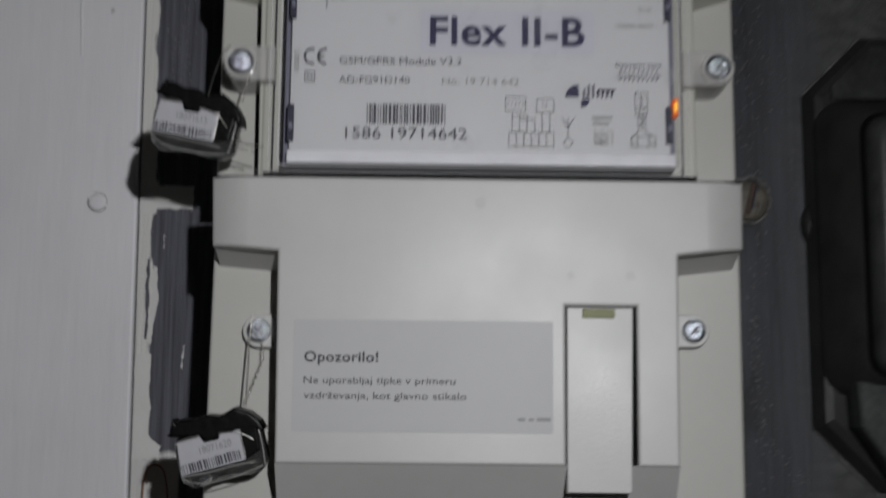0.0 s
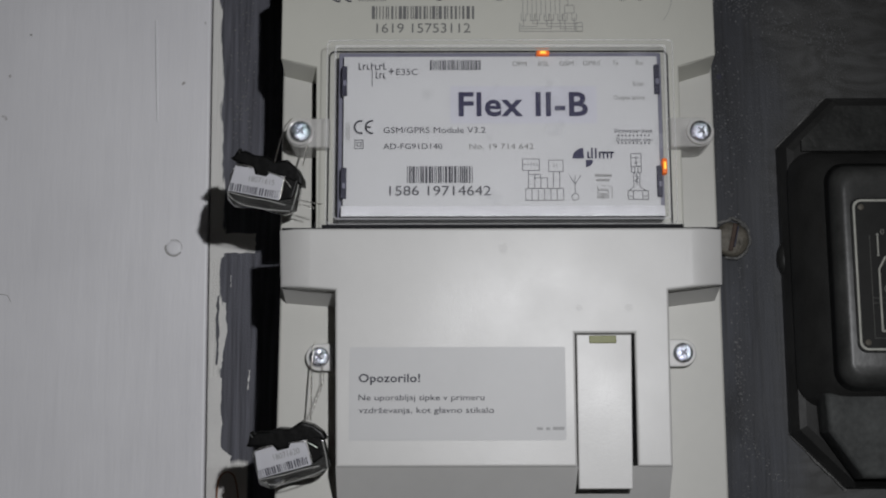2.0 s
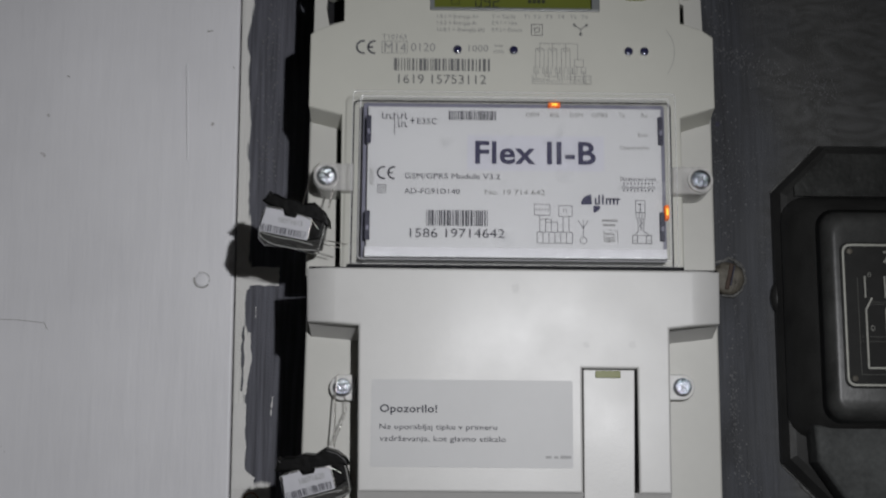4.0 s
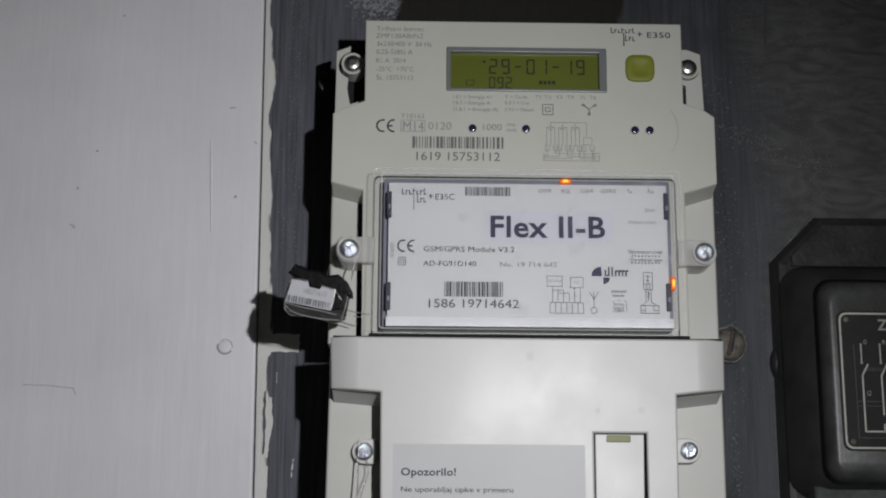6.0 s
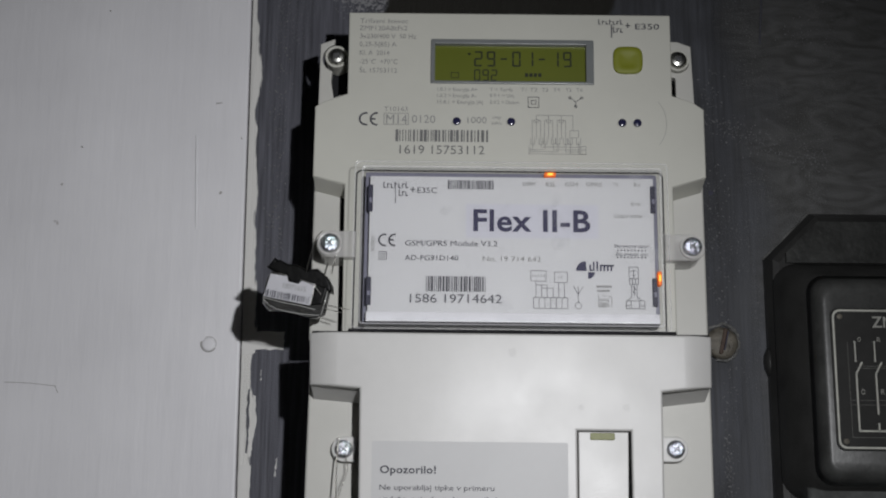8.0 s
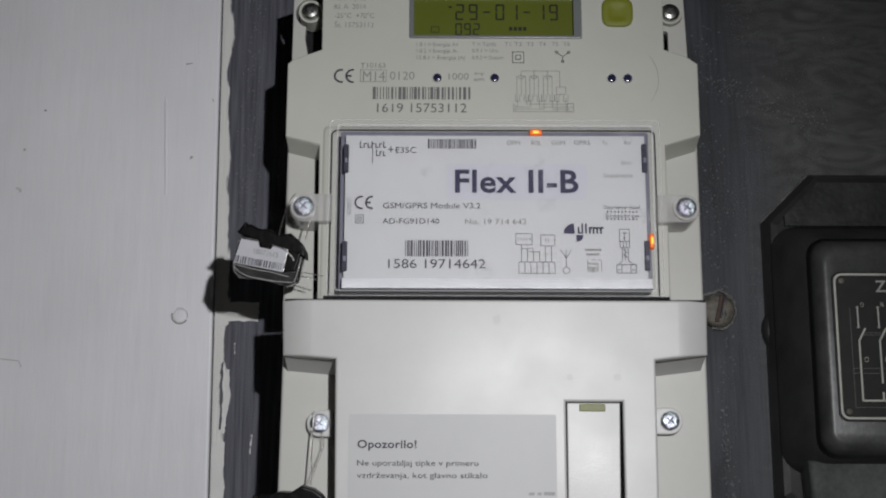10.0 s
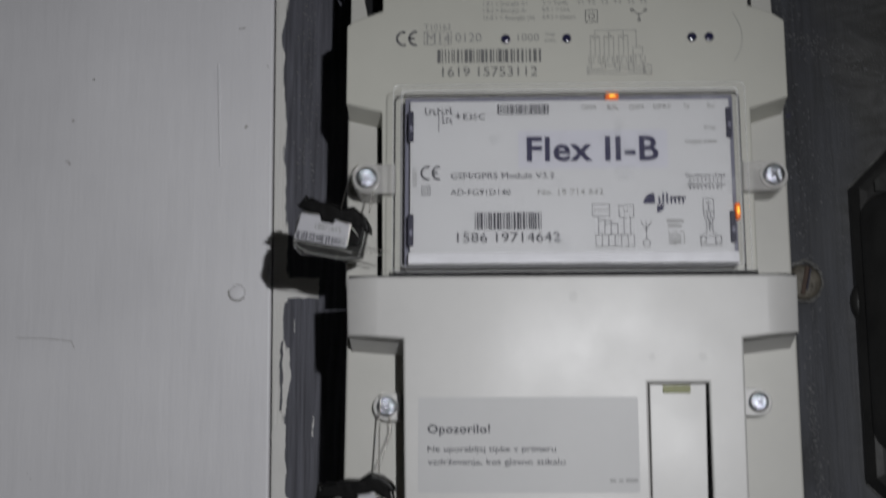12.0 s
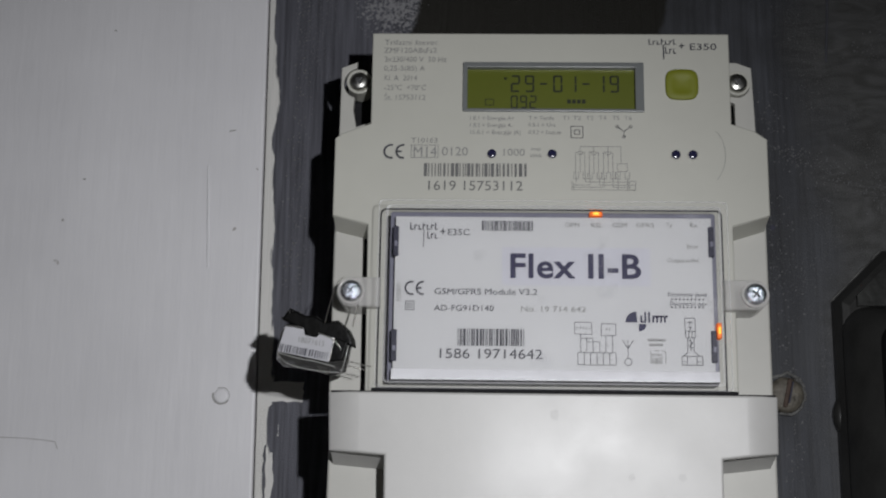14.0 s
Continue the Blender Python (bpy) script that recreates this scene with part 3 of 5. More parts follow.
def disconnector_drawing(parent, x0, x1, z0, z1, y, mat):
    """A tall drawing: a coil box, contacts, crossed leads and a wide terminal foot."""
    lines = frame_lines(0.18, 0.68, 0.72, 1.0) + frame_lines(0.20, 0.68, 0.58, 0.72) + frame_lines(0.0, 1.0, 0.0, 0.19) + frame_lines(0.0, 0.26, 0.0, 0.19) + frame_lines(0.72, 1.0, 0.0, 0.19)
    lines += [(0.28, 0.91, 0.58, 0.91), (0.43, 0.94, 0.43, 0.72), (0.34, 0.80, 0.52, 0.80), (0.36, 0.58, 0.36, 0.72), (0.52, 0.58, 0.52, 0.72), (0.30, 0.58, 0.30, 0.27), (0.60, 0.58, 0.60, 0.27),
              (0.36, 0.54, 0.54, 0.47), (0.54, 0.47, 0.36, 0.40), (0.36, 0.40, 0.54, 0.36), (0.45, 0.56, 0.45, 0.30), (0.12, 0.22, 0.30, 0.27), (0.60, 0.27, 0.82, 0.22), (0.12, 0.19, 0.12, 0.22), (0.82, 0.19, 0.82, 0.22), (0.05, 0.07, 0.22, 0.07), (0.77, 0.07, 0.95, 0.07)]
    return part("connection_drawing", strokes(fitted(lines, x0, x1, z0, z1), y, 0.00024), mat, parent)


def maker_mark(parent, x0, x1, z0, z1, y, mat):
    """A maker's mark as plain shapes: a quarter disc and a row of bars."""
    h = z1 - z0
    rects = []
    for i, t in enumerate((0.80, 1.0, 1.0, 0.80, 0.80, 0.80, 0.80)):
        x = x0 + (0.30 + 0.098 * i) * (x1 - x0)
        rects.append((x, x + 0.0007, z0 + 0.42 * h, z0 + t * h))
        if i not in (1, 2):
            rects.append((x, x + 0.0015, z0 + (0.42 if i == 0 else 0.70) * h, z0 + (0.50 if i == 0 else 0.80) * h))
    bm = flat(rects, y)
    q = [bm.verts.new((x0 + 0.2 * (x1 - x0) + 0.0044 * math.cos(radians(a)), y, z0 + 0.42 * h + 0.0044 * math.sin(radians(a)))) for a in range(90, 181, 15)]
    bm.faces.new([bm.verts.new((x0 + 0.22 * (x1 - x0), y, z0 + 0.42 * h))] + q)
    q = [bm.verts.new((x0 + 0.26 * (x1 - x0) + 0.003 * math.cos(radians(a)), y, z0 + 0.34 * h + 0.003 * math.sin(radians(a)))) for a in range(270, 361, 18)]
    bm.faces.new([bm.verts.new((x0 + 0.26 * (x1 - x0), y, z0 + 0.34 * h))] + q)
    return part("maker_mark", bm, mat, parent)


def name_mark(parent, x0, x1, z0, z1, y, mat):
    """A maker's name as a row of plain strokes."""
    n = max(3, round((x1 - x0) / 0.0017))
    s = (x1 - x0) / n
    h = z1 - z0
    rects = []
    for i in range(n):
        rects.append((x0 + i * s, x0 + (i + 0.28) * s, z0, z0 + (1.0 if i % 3 == 0 else 0.72) * h))
        rects.append((x0 + (i + 0.28) * s, x0 + (i + 0.75) * s, z0 + (0.55 if i % 2 else 0.0) * h, z0 + (0.72 if i % 2 else 0.16) * h))
    return part("maker_mark", flat(rects, y), mat, parent)


# ---------------------------------------------------------------- the place
BOARD = 0.087
# white boarding, with a dark joint before the painted board


def groove(z):
    """The joint between the boards leans a little."""
    return -0.1188 + (1.60 - z) * 0.0138


solid("wall_1", slab([(-0.9, 0.0), (groove(0.0), 0.0), (groove(2.4), 2.4), (-0.9, 2.4)], BOARD, BOARD + 0.02, 0.0012),
      white_paint, "white-painted wooden boarding with brush marks", "wall", "structure")
solid("wall_2", slab([(groove(0.0) + 0.0009, 0.0), (0.9, 0.0), (0.9, 2.4), (groove(2.4) + 0.0009, 2.4)], BOARD, BOARD + 0.02, 0.0006),
      slate_board, "board roughly brushed in slate-grey paint over white", "wall", "structure")
solid("wall_3", box(-1.0, 1.0, BOARD + 0.024, BOARD + 0.12, 0, 2.4), room_paint, "plain wall behind the boarding", "wall", "structure")
# unseen sides of the room, added to close it and bounce torch light
solid("wall_4", box(-0.65, -0.55, -1.0, BOARD + 0.12, 0, 2.4), room_paint, "unseen plain side wall added for bounced light", "wall", "structure")
solid("wall_5", box(0.55, 0.65, -1.0, BOARD + 0.12, 0, 2.4), room_paint, "unseen plain side wall added for bounced light", "wall", "structure")
solid("wall_6", box(-1.0, 1.0, -1.1, -1.0, 0, 2.4), room_paint, "unseen plain wall across the room, added for bounced light", "wall", "structure")
solid("floor", box(-1.0, 1.0, -1.1, BOARD + 0.12, -0.1, 0), room_paint, "unseen plain floor added to close the room", "floor", "structure")
solid("ceiling", box(-1.0, 1.0, -1.1, BOARD + 0.12, 2.4, 2.5), room_paint, "unseen plain ceiling added to close the room", "ceiling", "structure")

# ---------------------------------------------------------------- the meter
meter = thing("electricity_meter", (0.0148, BOARD, 1.43), "white plastic electricity meter with green display, screwed to the board", "electricity meter")

base_shell = part("base_shell", slab([(-0.0762, 1.4200), (0.1050, 1.4200), (0.1052, 1.5532), (-0.0752, 1.5532)], 0.0165, BOARD, 0.0010), shell_plastic, meter)
back_shell = part("back_shell", slab([(-0.0772, 1.5538), (0.1070, 1.5538), (0.1070, 1.6640), (-0.0772, 1.6640)], 0.0270, BOARD, 0.0010), shell_plastic, meter)
FACE = 0.0143
front_shell = part("front_shell", slab(
    [(-0.0619, 1.7106), (-0.0617, 1.6695), (-0.0738, 1.6650), (-0.0767, 1.6628), (-0.0767, 1.6288), (-0.0618, 1.6250), (-0.0610, 1.5540),
     (0.0905, 1.5540), (0.0905, 1.6252), (0.1061, 1.6300), (0.1061, 1.6632), (0.1010, 1.6668), (0.0914, 1.6700), (0.0914, 1.7106)],
    FACE, 0.060, 0.0006, holes=[rect(-0.0220, 0.0542, 1.6752, 1.6968)]), housing, meter, "off-white front housing with printed data")


def ear(outline, hole, slot):
    part("mounting_ear", slab(outline, 0.0310, 0.0350, 0.0004, holes=[hole, slot]), shell_plastic, meter)


boss = [(-0.0686 + 0.0071 * math.cos(radians(a)), 1.6938 + 0.0071 * math.sin(radians(a))) for a in range(252, 101, -10)]
part("mounting_ear", slab([(-0.0770, 1.6640), (-0.0600, 1.6640), (-0.0600, 1.6765), (-0.0635, 1.6756), (-0.0697, 1.6734), (-0.0712, 1.6816), *boss,
                           (-0.0698, 1.7037), (-0.0768, 1.7010)], 0.0310, 0.0350, 0.0004), shell_plastic, meter)
ear([(0.0900, 1.6640), (0.1052, 1.6640), (0.1040, 1.7015), (0.0975, 1.7040), (0.0900, 1.7040)], circle(0.0972, 1.6936, 0.0058), rect(0.0925, 0.0962, 1.6715, 1.6855, 0.0012))


# dark block added to stop light leaking through the ear
part("ear_light_stop", box(-0.0757, -0.0600, 0.0420, BOARD, 1.6630, 1.7000), inner_dark, back_shell, "added dark block that stops light through the mounting ear")
# dark strip laid where the front housing casts its shadow
part("side_shade", slab(rect(-0.0640, -0.0608, 1.5552, 1.6268, 0.0010), 0.0268, 0.0290), inner_dark, back_shell, "dark strip painted as the front housing's shadow")


def collar(x, z, r0, r1, y0, y1):
    return slab(circle(x, z, r1), y0, y1, 0.0003, holes=[circle(x, z, r0)])


def cross_head(x, z, r, y, height, mat, name="screw"):
    """A pan-head screw with a cut cross."""
    sc = part(name, dome(x, z, r, y, height), mat, meter, smooth=False)
    slots = join([box(x - r * 0.42, x + r * 0.42, y - height * 1.04, y - height * 0.9, z - r * 0.06, z + r * 0.06),
                  box(x - r * 0.06, x + r * 0.06, y - height * 1.045, y - height * 0.9, z - r * 0.42, z + r * 0.42)])
    bmesh.ops.rotate(slots, verts=slots.verts, cent=(x, y, z), matrix=Matrix.Rotation(radians(38), 3, "Y"))
    part("cross_slot", slots, slot_grey, sc)
    return sc


for sx in (-0.0686, 0.0972):
    part("ear_collar", collar(sx, 1.6936, 0.0044, 0.0056, 0.0285, 0.0400), housing, meter)
    cross_head(sx, 1.6936, 0.0043, 0.0320, 0.0050, steel, "mounting_screw")

# display
display = part("display_window", slab(rect(-0.0226, 0.0547, 1.6749, 1.6972, 0.0006), FACE - 0.0009, FACE + 0.003, 0.0003, holes=[rect(-0.0206, 0.0510, 1.6762, 1.6948)]), lcd_frame, meter, "grey display surround")
LCD_Y = FACE + 0.0022
glass = part("display_panel", box(-0.0224, 0.0545, LCD_Y, LCD_Y + 0.0035, 1.6750, 1.6970), lcd_green, meter, "green liquid crystal panel")


def digit(ch, x, z, w, h):
    """Seven-segment bars of one character."""
    t = w * 0.20
    seg = {"a": (x + t * .6, x + w - t * .6, z + h - t, z + h), "g": (x + t * .6, x + w - t * .6, z + h / 2 - t / 2, z + h / 2 + t / 2), "d": (x + t * .6, x + w - t * .6, z, z + t),
           "f": (x, x + t, z + h / 2 + t * .3, z + h - t * .4), "b": (x + w - t, x + w, z + h / 2 + t * .3, z + h - t * .4),
           "e": (x, x + t, z + t * .4, z + h / 2 - t * .3), "c": (x + w - t, x + w, z + t * .4, z + h / 2 - t * .3)}
    return [seg[s] for s in {"0": "abcdef", "1": "bc", "2": "abged", "9": "abcdfg", "-": "g"}[ch]]


for i, ch in enumerate("29-01-19"):
    for piece in digit(ch, -0.0020 + i * 0.00605, 1.6845, 0.0040, 0.0077):
        part("segment", flat([piece], LCD_Y - 0.0002), ink_lcd, glass)
for i, ch in enumerate("092"):
    for piece in digit(ch, -0.0020 + i * 0.0040, 1.6772, 0.0030, 0.0058):
        part("segment", flat([piece], LCD_Y - 0.0002), ink_lcd, glass)
for mark in ([(-0.0048, -0.0038, 1.6902, 1.6912), (-0.0052, -0.0034, 1.6908, 1.6911)], [(0.0187, 0.0200, 1.6766, 1.6771)],
             [(-0.0130, -0.0092, 1.6785, 1.6788), (-0.0130, -0.0092, 1.6811, 1.6814), (-0.0130, -0.0127, 1.6785, 1.6814), (-0.0095, -0.0092, 1.6785, 1.6814)], *[[(0.0222 + i * 0.0021, 0.0237 + i * 0.0021, 1.6795, 1.6813)] for i in range(4)]):
    part("display_mark", flat(mark, LCD_Y - 0.0002), ink_lcd, glass)

# green push button with a dished middle
bx, bz = 0.0708, 1.6873
squircle = [(bx + 0.0070 * math.copysign(abs(math.cos(a)) ** 0.55, math.cos(a)), bz + 0.0068 * math.copysign(abs(math.sin(a)) ** 0.55, math.sin(a))) for a in [2 * math.pi * i / 40 for i in range(40)]]


def scaled(pts, cx, cz, f, y):
    return [(cx + (x - cx) * f, y, cz + (z - cz) * f) for x, z in pts]


part("push_button", loft([scaled(squircle, bx, bz, 1.0, FACE + 0.001), scaled(squircle, bx, bz, 1.0, FACE - 0.0010), scaled(squircle, bx, bz, 0.96, FACE - 0.0013), scaled(squircle, bx, bz, 0.60, FACE - 0.0013),
                          scaled(squircle, bx, bz, 0.50, FACE - 0.0010), scaled(squircle, bx, bz, 0.12, FACE - 0.0007)]), button_green, meter, "translucent green push button", smooth=True)

# sensor lenses
for lx in (-0.0100, 0.0155, 0.0676, 0.0747):
    part("sensor_collar", collar(lx, 1.6561, 0.0018, 0.0024, FACE - 0.0004, FACE + 0.0005), housing, meter)
    part("sensor_lens", dome(lx, 1.6561, 0.0020, FACE + 0.0002, 0.0014, 0.25), lens_dark, meter, "dark round optical lens", smooth=True)
part("optical_port_line", strokes(arc_lines(0.0712, 1.6561, 0.0172, -38, 38, 18), FACE - 0.0002, 0.00018), ink_grey, front_shell)

# ---- communication module behind its clear cover
module = part("module_tray", slab(rect(-0.0514, 0.0812, 1.5574, 1.6276, 0.0010), 0.0035, FACE, 0.0004), gap_grey, meter)
label = part("label", slab(rect(-0.0490, 0.0790, 1.5582, 1.6248), 0.0, 0.0034, 0.0002), paper, meter, "white printed module label")
for cx0, cx1, cz0, cz1 in ((-0.0498, -0.0476, 1.6080, 1.6205), (-0.0498, -0.0475, 1.5651, 1.5779), (0.0775, 0.0797, 1.6085, 1.6210), (0.0775, 0.0797, 1.5657, 1.5785)):
    cl = part("clip", box(cx0, cx1, -0.0012, 0.0034, cz0, cz1, 0.0003, 1), clip_dark, meter, "small dark latch")
    part("latch_tongue", box(cx0 + 0.0006, cx1 - 0.0004, -0.0022, -0.0010, cz0 + 0.004, cz0 + 0.0062, 0.0002, 1), gap_grey, cl)

cover = part("clear_cover", slab(rect(-0.0558, 0.0853, 1.5538, 1.6312, 0.0022), -0.0022, FACE - 0.0003, 0.0008, holes=[rect(-0.0516, 0.0814, 1.5572, 1.6278, 0.0012)]), rim_plastic, meter, "clear plastic cover over the module")
part("cover_seam", slab(rect(-0.0565, 0.0860, 1.5533, 1.6319, 0.0026), FACE - 0.0006, FACE - 0.0001, holes=[rect(-0.0559, 0.0854, 1.5539, 1.6313, 0.0022)]), inner_dark, cover, "dark seam round the cover")
part("cover_flange", slab(rect(-0.0605, 0.0885, 1.5536, 1.5566, 0.0008), 0.0015, FACE - 0.0003, 0.0006), rim_plastic, cover)
# pale lips paint the lit edge lines of the clear cover
part("cover_lip", slab(rect(-0.0527, 0.0825, 1.5561, 1.6290, 0.0016), -0.0030, -0.0021, 0.0002, holes=[rect(-0.0519, 0.0817, 1.5569, 1.6281, 0.0012)]), rim_highlight, cover, "inner lip, paled to paint its lit edge")
part("cover_lip", slab(rect(-0.0559, 0.0854, 1.5541, 1.6313, 0.0022), -0.0027, -0.0015, 0.0002, holes=[rect(-0.0554, 0.0849, 1.5546, 1.6308, 0.0018)]), rim_highlight, cover, "outer edge, paled to paint its lit line")

# solid dark strips draw the shadow gap above the terminal cover
part("joint_shade", box(-0.0730, 0.1018, -0.0012, 0.0140, 1.5525, 1.5531), inner_dark, meter)
part("joint_shade", box(-0.0570, 0.0872, -0.0026, FACE - 0.0002, 1.5528, 1.5541), inner_dark, meter, "dark strip painted as the shadow gap above the terminal cover")

# pale wedge added to paint the bright band of focused light
part("focused_light_ledge", loft([[(x, -0.0002, 1.5622), (x, -0.0011, 1.5590), (x, -0.0012, 1.5578), (x, 0.0, 1.5576)] for x in (-0.0495 + 0.1300 * i / 26 for i in range(27))]), ledge_highlight, cover, "pale frosted ledge standing for light focused by the cover")
pane = part("pane", box(-0.0515, 0.0813, -0.0019, -0.0014, 1.5573, 1.6277), pane_clear, cover, "clear window with whitish glare blotches painted on")


def cover_tab(sx, cx):
    """A lug of the clear cover with its sealing screw."""
    pts = [(sx + 0.0062 * math.cos(a), 1.5950 + 0.0062 * math.sin(a)) for a in [math.pi / 2 + math.pi * i / 14 for i in range(15)]]
    if cx > sx:
        out = pts + [(cx, 1.5888), (cx, 1.6012)]
    else:
        out = [(2 * sx - x, z) for x, z in pts] + [(cx, 1.5888), (cx, 1.6012)]
    lug = part("cover_lug", slab(out, 0.0085, 0.0270, 0.0007), tab_plastic, meter, "translucent lug")
    part("lug_collar", collar(sx, 1.5950, 0.0045, 0.0056, 0.0068, 0.0090), tab_plastic, lug)
    cross_head(sx, 1.5950, 0.0043, 0.0085, 0.0034, zinc, "sealing_screw")


cover_tab(-0.0672, -0.0555)
cover_tab(0.0972, 0.0850)
# status lamps: a bright core in a dull red shell that imitates its glow


def status_lamp(x0, x1, z0, z1, note):
    lamp = part("status_lamp", box(x0, x1, 0.0002, 0.0050, z0, z1, 0.0006, 3), led_glow, module, note, smooth=True)
    fx, fz = (x1 - x0) * 0.27, (z1 - z0) * 0.27
    part("lamp_core", box(x0 + fx, x1 - fx, -0.0006, 0.0010, z0 + fz, z1 - fz, 0.0003, 2), led_core, lamp, "bright amber core", smooth=True)


status_lamp(0.0801, 0.0821, 1.5756, 1.5820, "lit amber output lamp beside the label")
status_lamp(0.0299, 0.0352, 1.6254, 1.6276, "lit orange status lamp above the label")

# ---- terminal cover
CF = -0.0030


def cover_shell():
    """The terminal cover, its side wings rounded off towards the edges."""
    bm = bmesh.new()
    bm.from_mesh(slab(
        [(-0.0742, 1.5526), (-0.0733, 1.5296), (-0.0513, 1.5277), (-0.0503, 1.4586), (0.0432, 1.4586), (0.0432, 1.5104), (0.0664, 1.5104), (0.0664, 1.4586), (0.0800, 1.4586), (0.0804, 1.5275), (0.1026, 1.5302), (0.1031, 1.5526)],
        CF, 0.0165, 0.0010, segments=3))
    mid = 0.01445
    for d in (0.0745, 0.0752, 0.0756, 0.0760, 0.0785, 0.0805, 0.0825, 0.0843, 0.0860, 0.0875):
        for s in (-1, 1):
            bmesh.ops.bisect_plane(bm, geom=bm.verts[:] + bm.edges[:] + bm.faces[:], plane_co=(mid + s * d, 0, 0), plane_no=(1, 0, 0))
    for v in bm.verts:
        d = abs(v.co.x - mid) - 0.0760
        if d > 0 and v.co.y < 0.008:
            v.co.y += 0.0042 * (d / 0.0127) ** 2 * (0.008 - v.co.y) / (0.008 - CF)
    return bm


def notch_slope(parent, mat, xa, za, xb, zb, y0, y1, drop):
    """The sloping ceiling of a side recess."""
    part("recess_slope", loft([[(x, y0 + 0.001, z + 0.0012), (x, y1 + 0.0005, z + 0.0012), (x, y1 + 0.0005, z - drop), (x, y0 + 0.001, z - 0.0002)] for x, z in ((xa, za), (xb, zb))]), mat, parent)


terminal_cover = part("terminal_cover", cover_shell(), cover_plastic, meter, "off-white terminal cover, slightly scuffed")
notch_slope(terminal_cover, cover_plastic, -0.0730, 1.5296, -0.0513, 1.5277, 0.0030, 0.0165, 0.0046)
notch_slope(terminal_cover, cover_plastic, 0.0804, 1.5275, 0.1023, 1.5302, 0.0030, 0.0165, 0.0046)
notch_slope(front_shell, housing, -0.0764, 1.6288, -0.0617, 1.6250, FACE, 0.0270, 0.0040)
notch_slope(front_shell, housing, 0.0905, 1.6252, 0.1058, 1.6300, FACE, 0.0270, 0.0040)
# dark plate added so the gap round the hatch looks unlit
part("hatch_backing", box(0.0430, 0.0676, 0.0090, 0.0164, 1.4595, 1.5110), inner_dark, terminal_cover, "dark plate added to keep the hatch gap black")


def cover_foot(x0, x1):
    """The sloping lower edge of the cover."""
    part("cover_foot", loft([[(x0, CF + 0.0006, 1.4590), (x1, CF + 0.0006, 1.4590), (x1, 0.0164, 1.4590), (x0, 0.0164, 1.4590)],
                             [(x0, CF + 0.0170, 1.4380), (x1, CF + 0.0170, 1.4380), (x1, 0.0164, 1.4380), (x0, 0.0164, 1.4380)]]), cover_plastic, terminal_cover)


cover_foot(-0.0503, 0.0800)
part("warning_sticker", slab(rect(-0.0452, 0.0391, 1.4688, 1.5051, 0.0008), CF - 0.00012, CF + 0.0004), sticker_grey, terminal_cover, "grey printed warning sticker")
# hatch: a shallow frame with a shadow gap along one side
flap = part("hatch_flap", slab([(0.0435, 1.4502), (0.0643, 1.4502), (0.0652, 1.5099), (0.0436, 1.5099)], CF - 0.0004, CF + 0.004, 0.0004), cover_plastic, meter, "narrow lift-out hatch")
part("hatch_catch", slab(rect(0.0486, 0.0592, 1.5064, 1.5094, 0.0005), CF - 0.0010, CF + 0.001, 0.0003), hatch_green, flap, "olive green catch")


def terminal_lug(sx, inner, sz):
    d = 1 if inner > sx else -1
    pts = [(sx - d * 0.0056 * math.sin(a), sz + 0.0056 * math.cos(a)) for a in [math.pi * i / 14 for i in range(15)]]
    out = pts + [(inner, sz - 0.0056), (inner, sz + 0.0056)]
    part("terminal_lug", slab(out, 0.0125, 0.0175, 0.0006), cover_plastic, terminal_cover)
    cross_head(sx, sz, 0.0040, 0.0130, 0.0030, zinc, "terminal_screw")


terminal_lug(-0.0585, -0.0530, 1.5027)
terminal_lug(0.0879, 0.0800, 1.5042)

me = text_mesh("AD00071")
a, c = extent(me, 0)
me.transform(Matrix.Translation((-0.0463, -0.00025, 1.5894)) @ UPRIGHT @ Matrix.Rotation(radians(90), 4, "Z") @ Matrix.Diagonal((0.0074 / (c - a), 0.0017 / CAP, 1, 1)))
part("lettering", me, ink_grey, label)
for mx, mz, mr in ((0.0152, 1.5442, 0.0020), (0.0646, 1.5206, 0.0016), (0.0450, 1.5204, 0.0013)):
    blot_rng = random.Random(int(mx * 1e5))
    part("smudge", slab([(mx + mr * blot_rng.uniform(0.75, 1.2) * math.cos(a), mz + mr * blot_rng.uniform(0.75, 1.2) * math.sin(a)) for a in [2 * math.pi * i / 14 for i in range(14)]], CF - 0.00012, CF + 0.0002), smudge_film, terminal_cover, "faint grey smudge")
part("printed_bar", flat([(0.0277, 0.0300, 1.4728, 1.4738), (0.0312, 0.0328, 1.4728, 1.4738), (0.0338, 0.0383, 1.4728, 1.4740)], CF - 0.0003), ink_faint, terminal_cover)
# printing on the upper housing
word(front_shell, 'Trifazni števec', -0.0566, -0.0336, 1.7051, 0.00235, 0.0140, ink_grey)
word(front_shell, 'ZMF120ABtFs2', -0.0568, -0.0340, 1.7014, 0.00234, 0.0140, ink_grey)
word(front_shell, '3x230/400 V  50 Hz', -0.0564, -0.0298, 1.6973, 0.00233, 0.0140, ink_grey)
word(front_shell, '0,25-5(85) A', -0.0566, -0.0390, 1.6932, 0.00233, 0.0140, ink_grey)
word(front_shell, 'Kl. A  2014', -0.0564, -0.0423, 1.6888, 0.00232, 0.0140, ink_grey)
word(front_shell, '-25°C  +70°C', -0.0563, -0.0384, 1.6844, 0.00231, 0.0140, ink_grey)
word(front_shell, 'Št. 15753112', -0.0562, -0.0385, 1.6800, 0.00230, 0.0140, ink_grey)
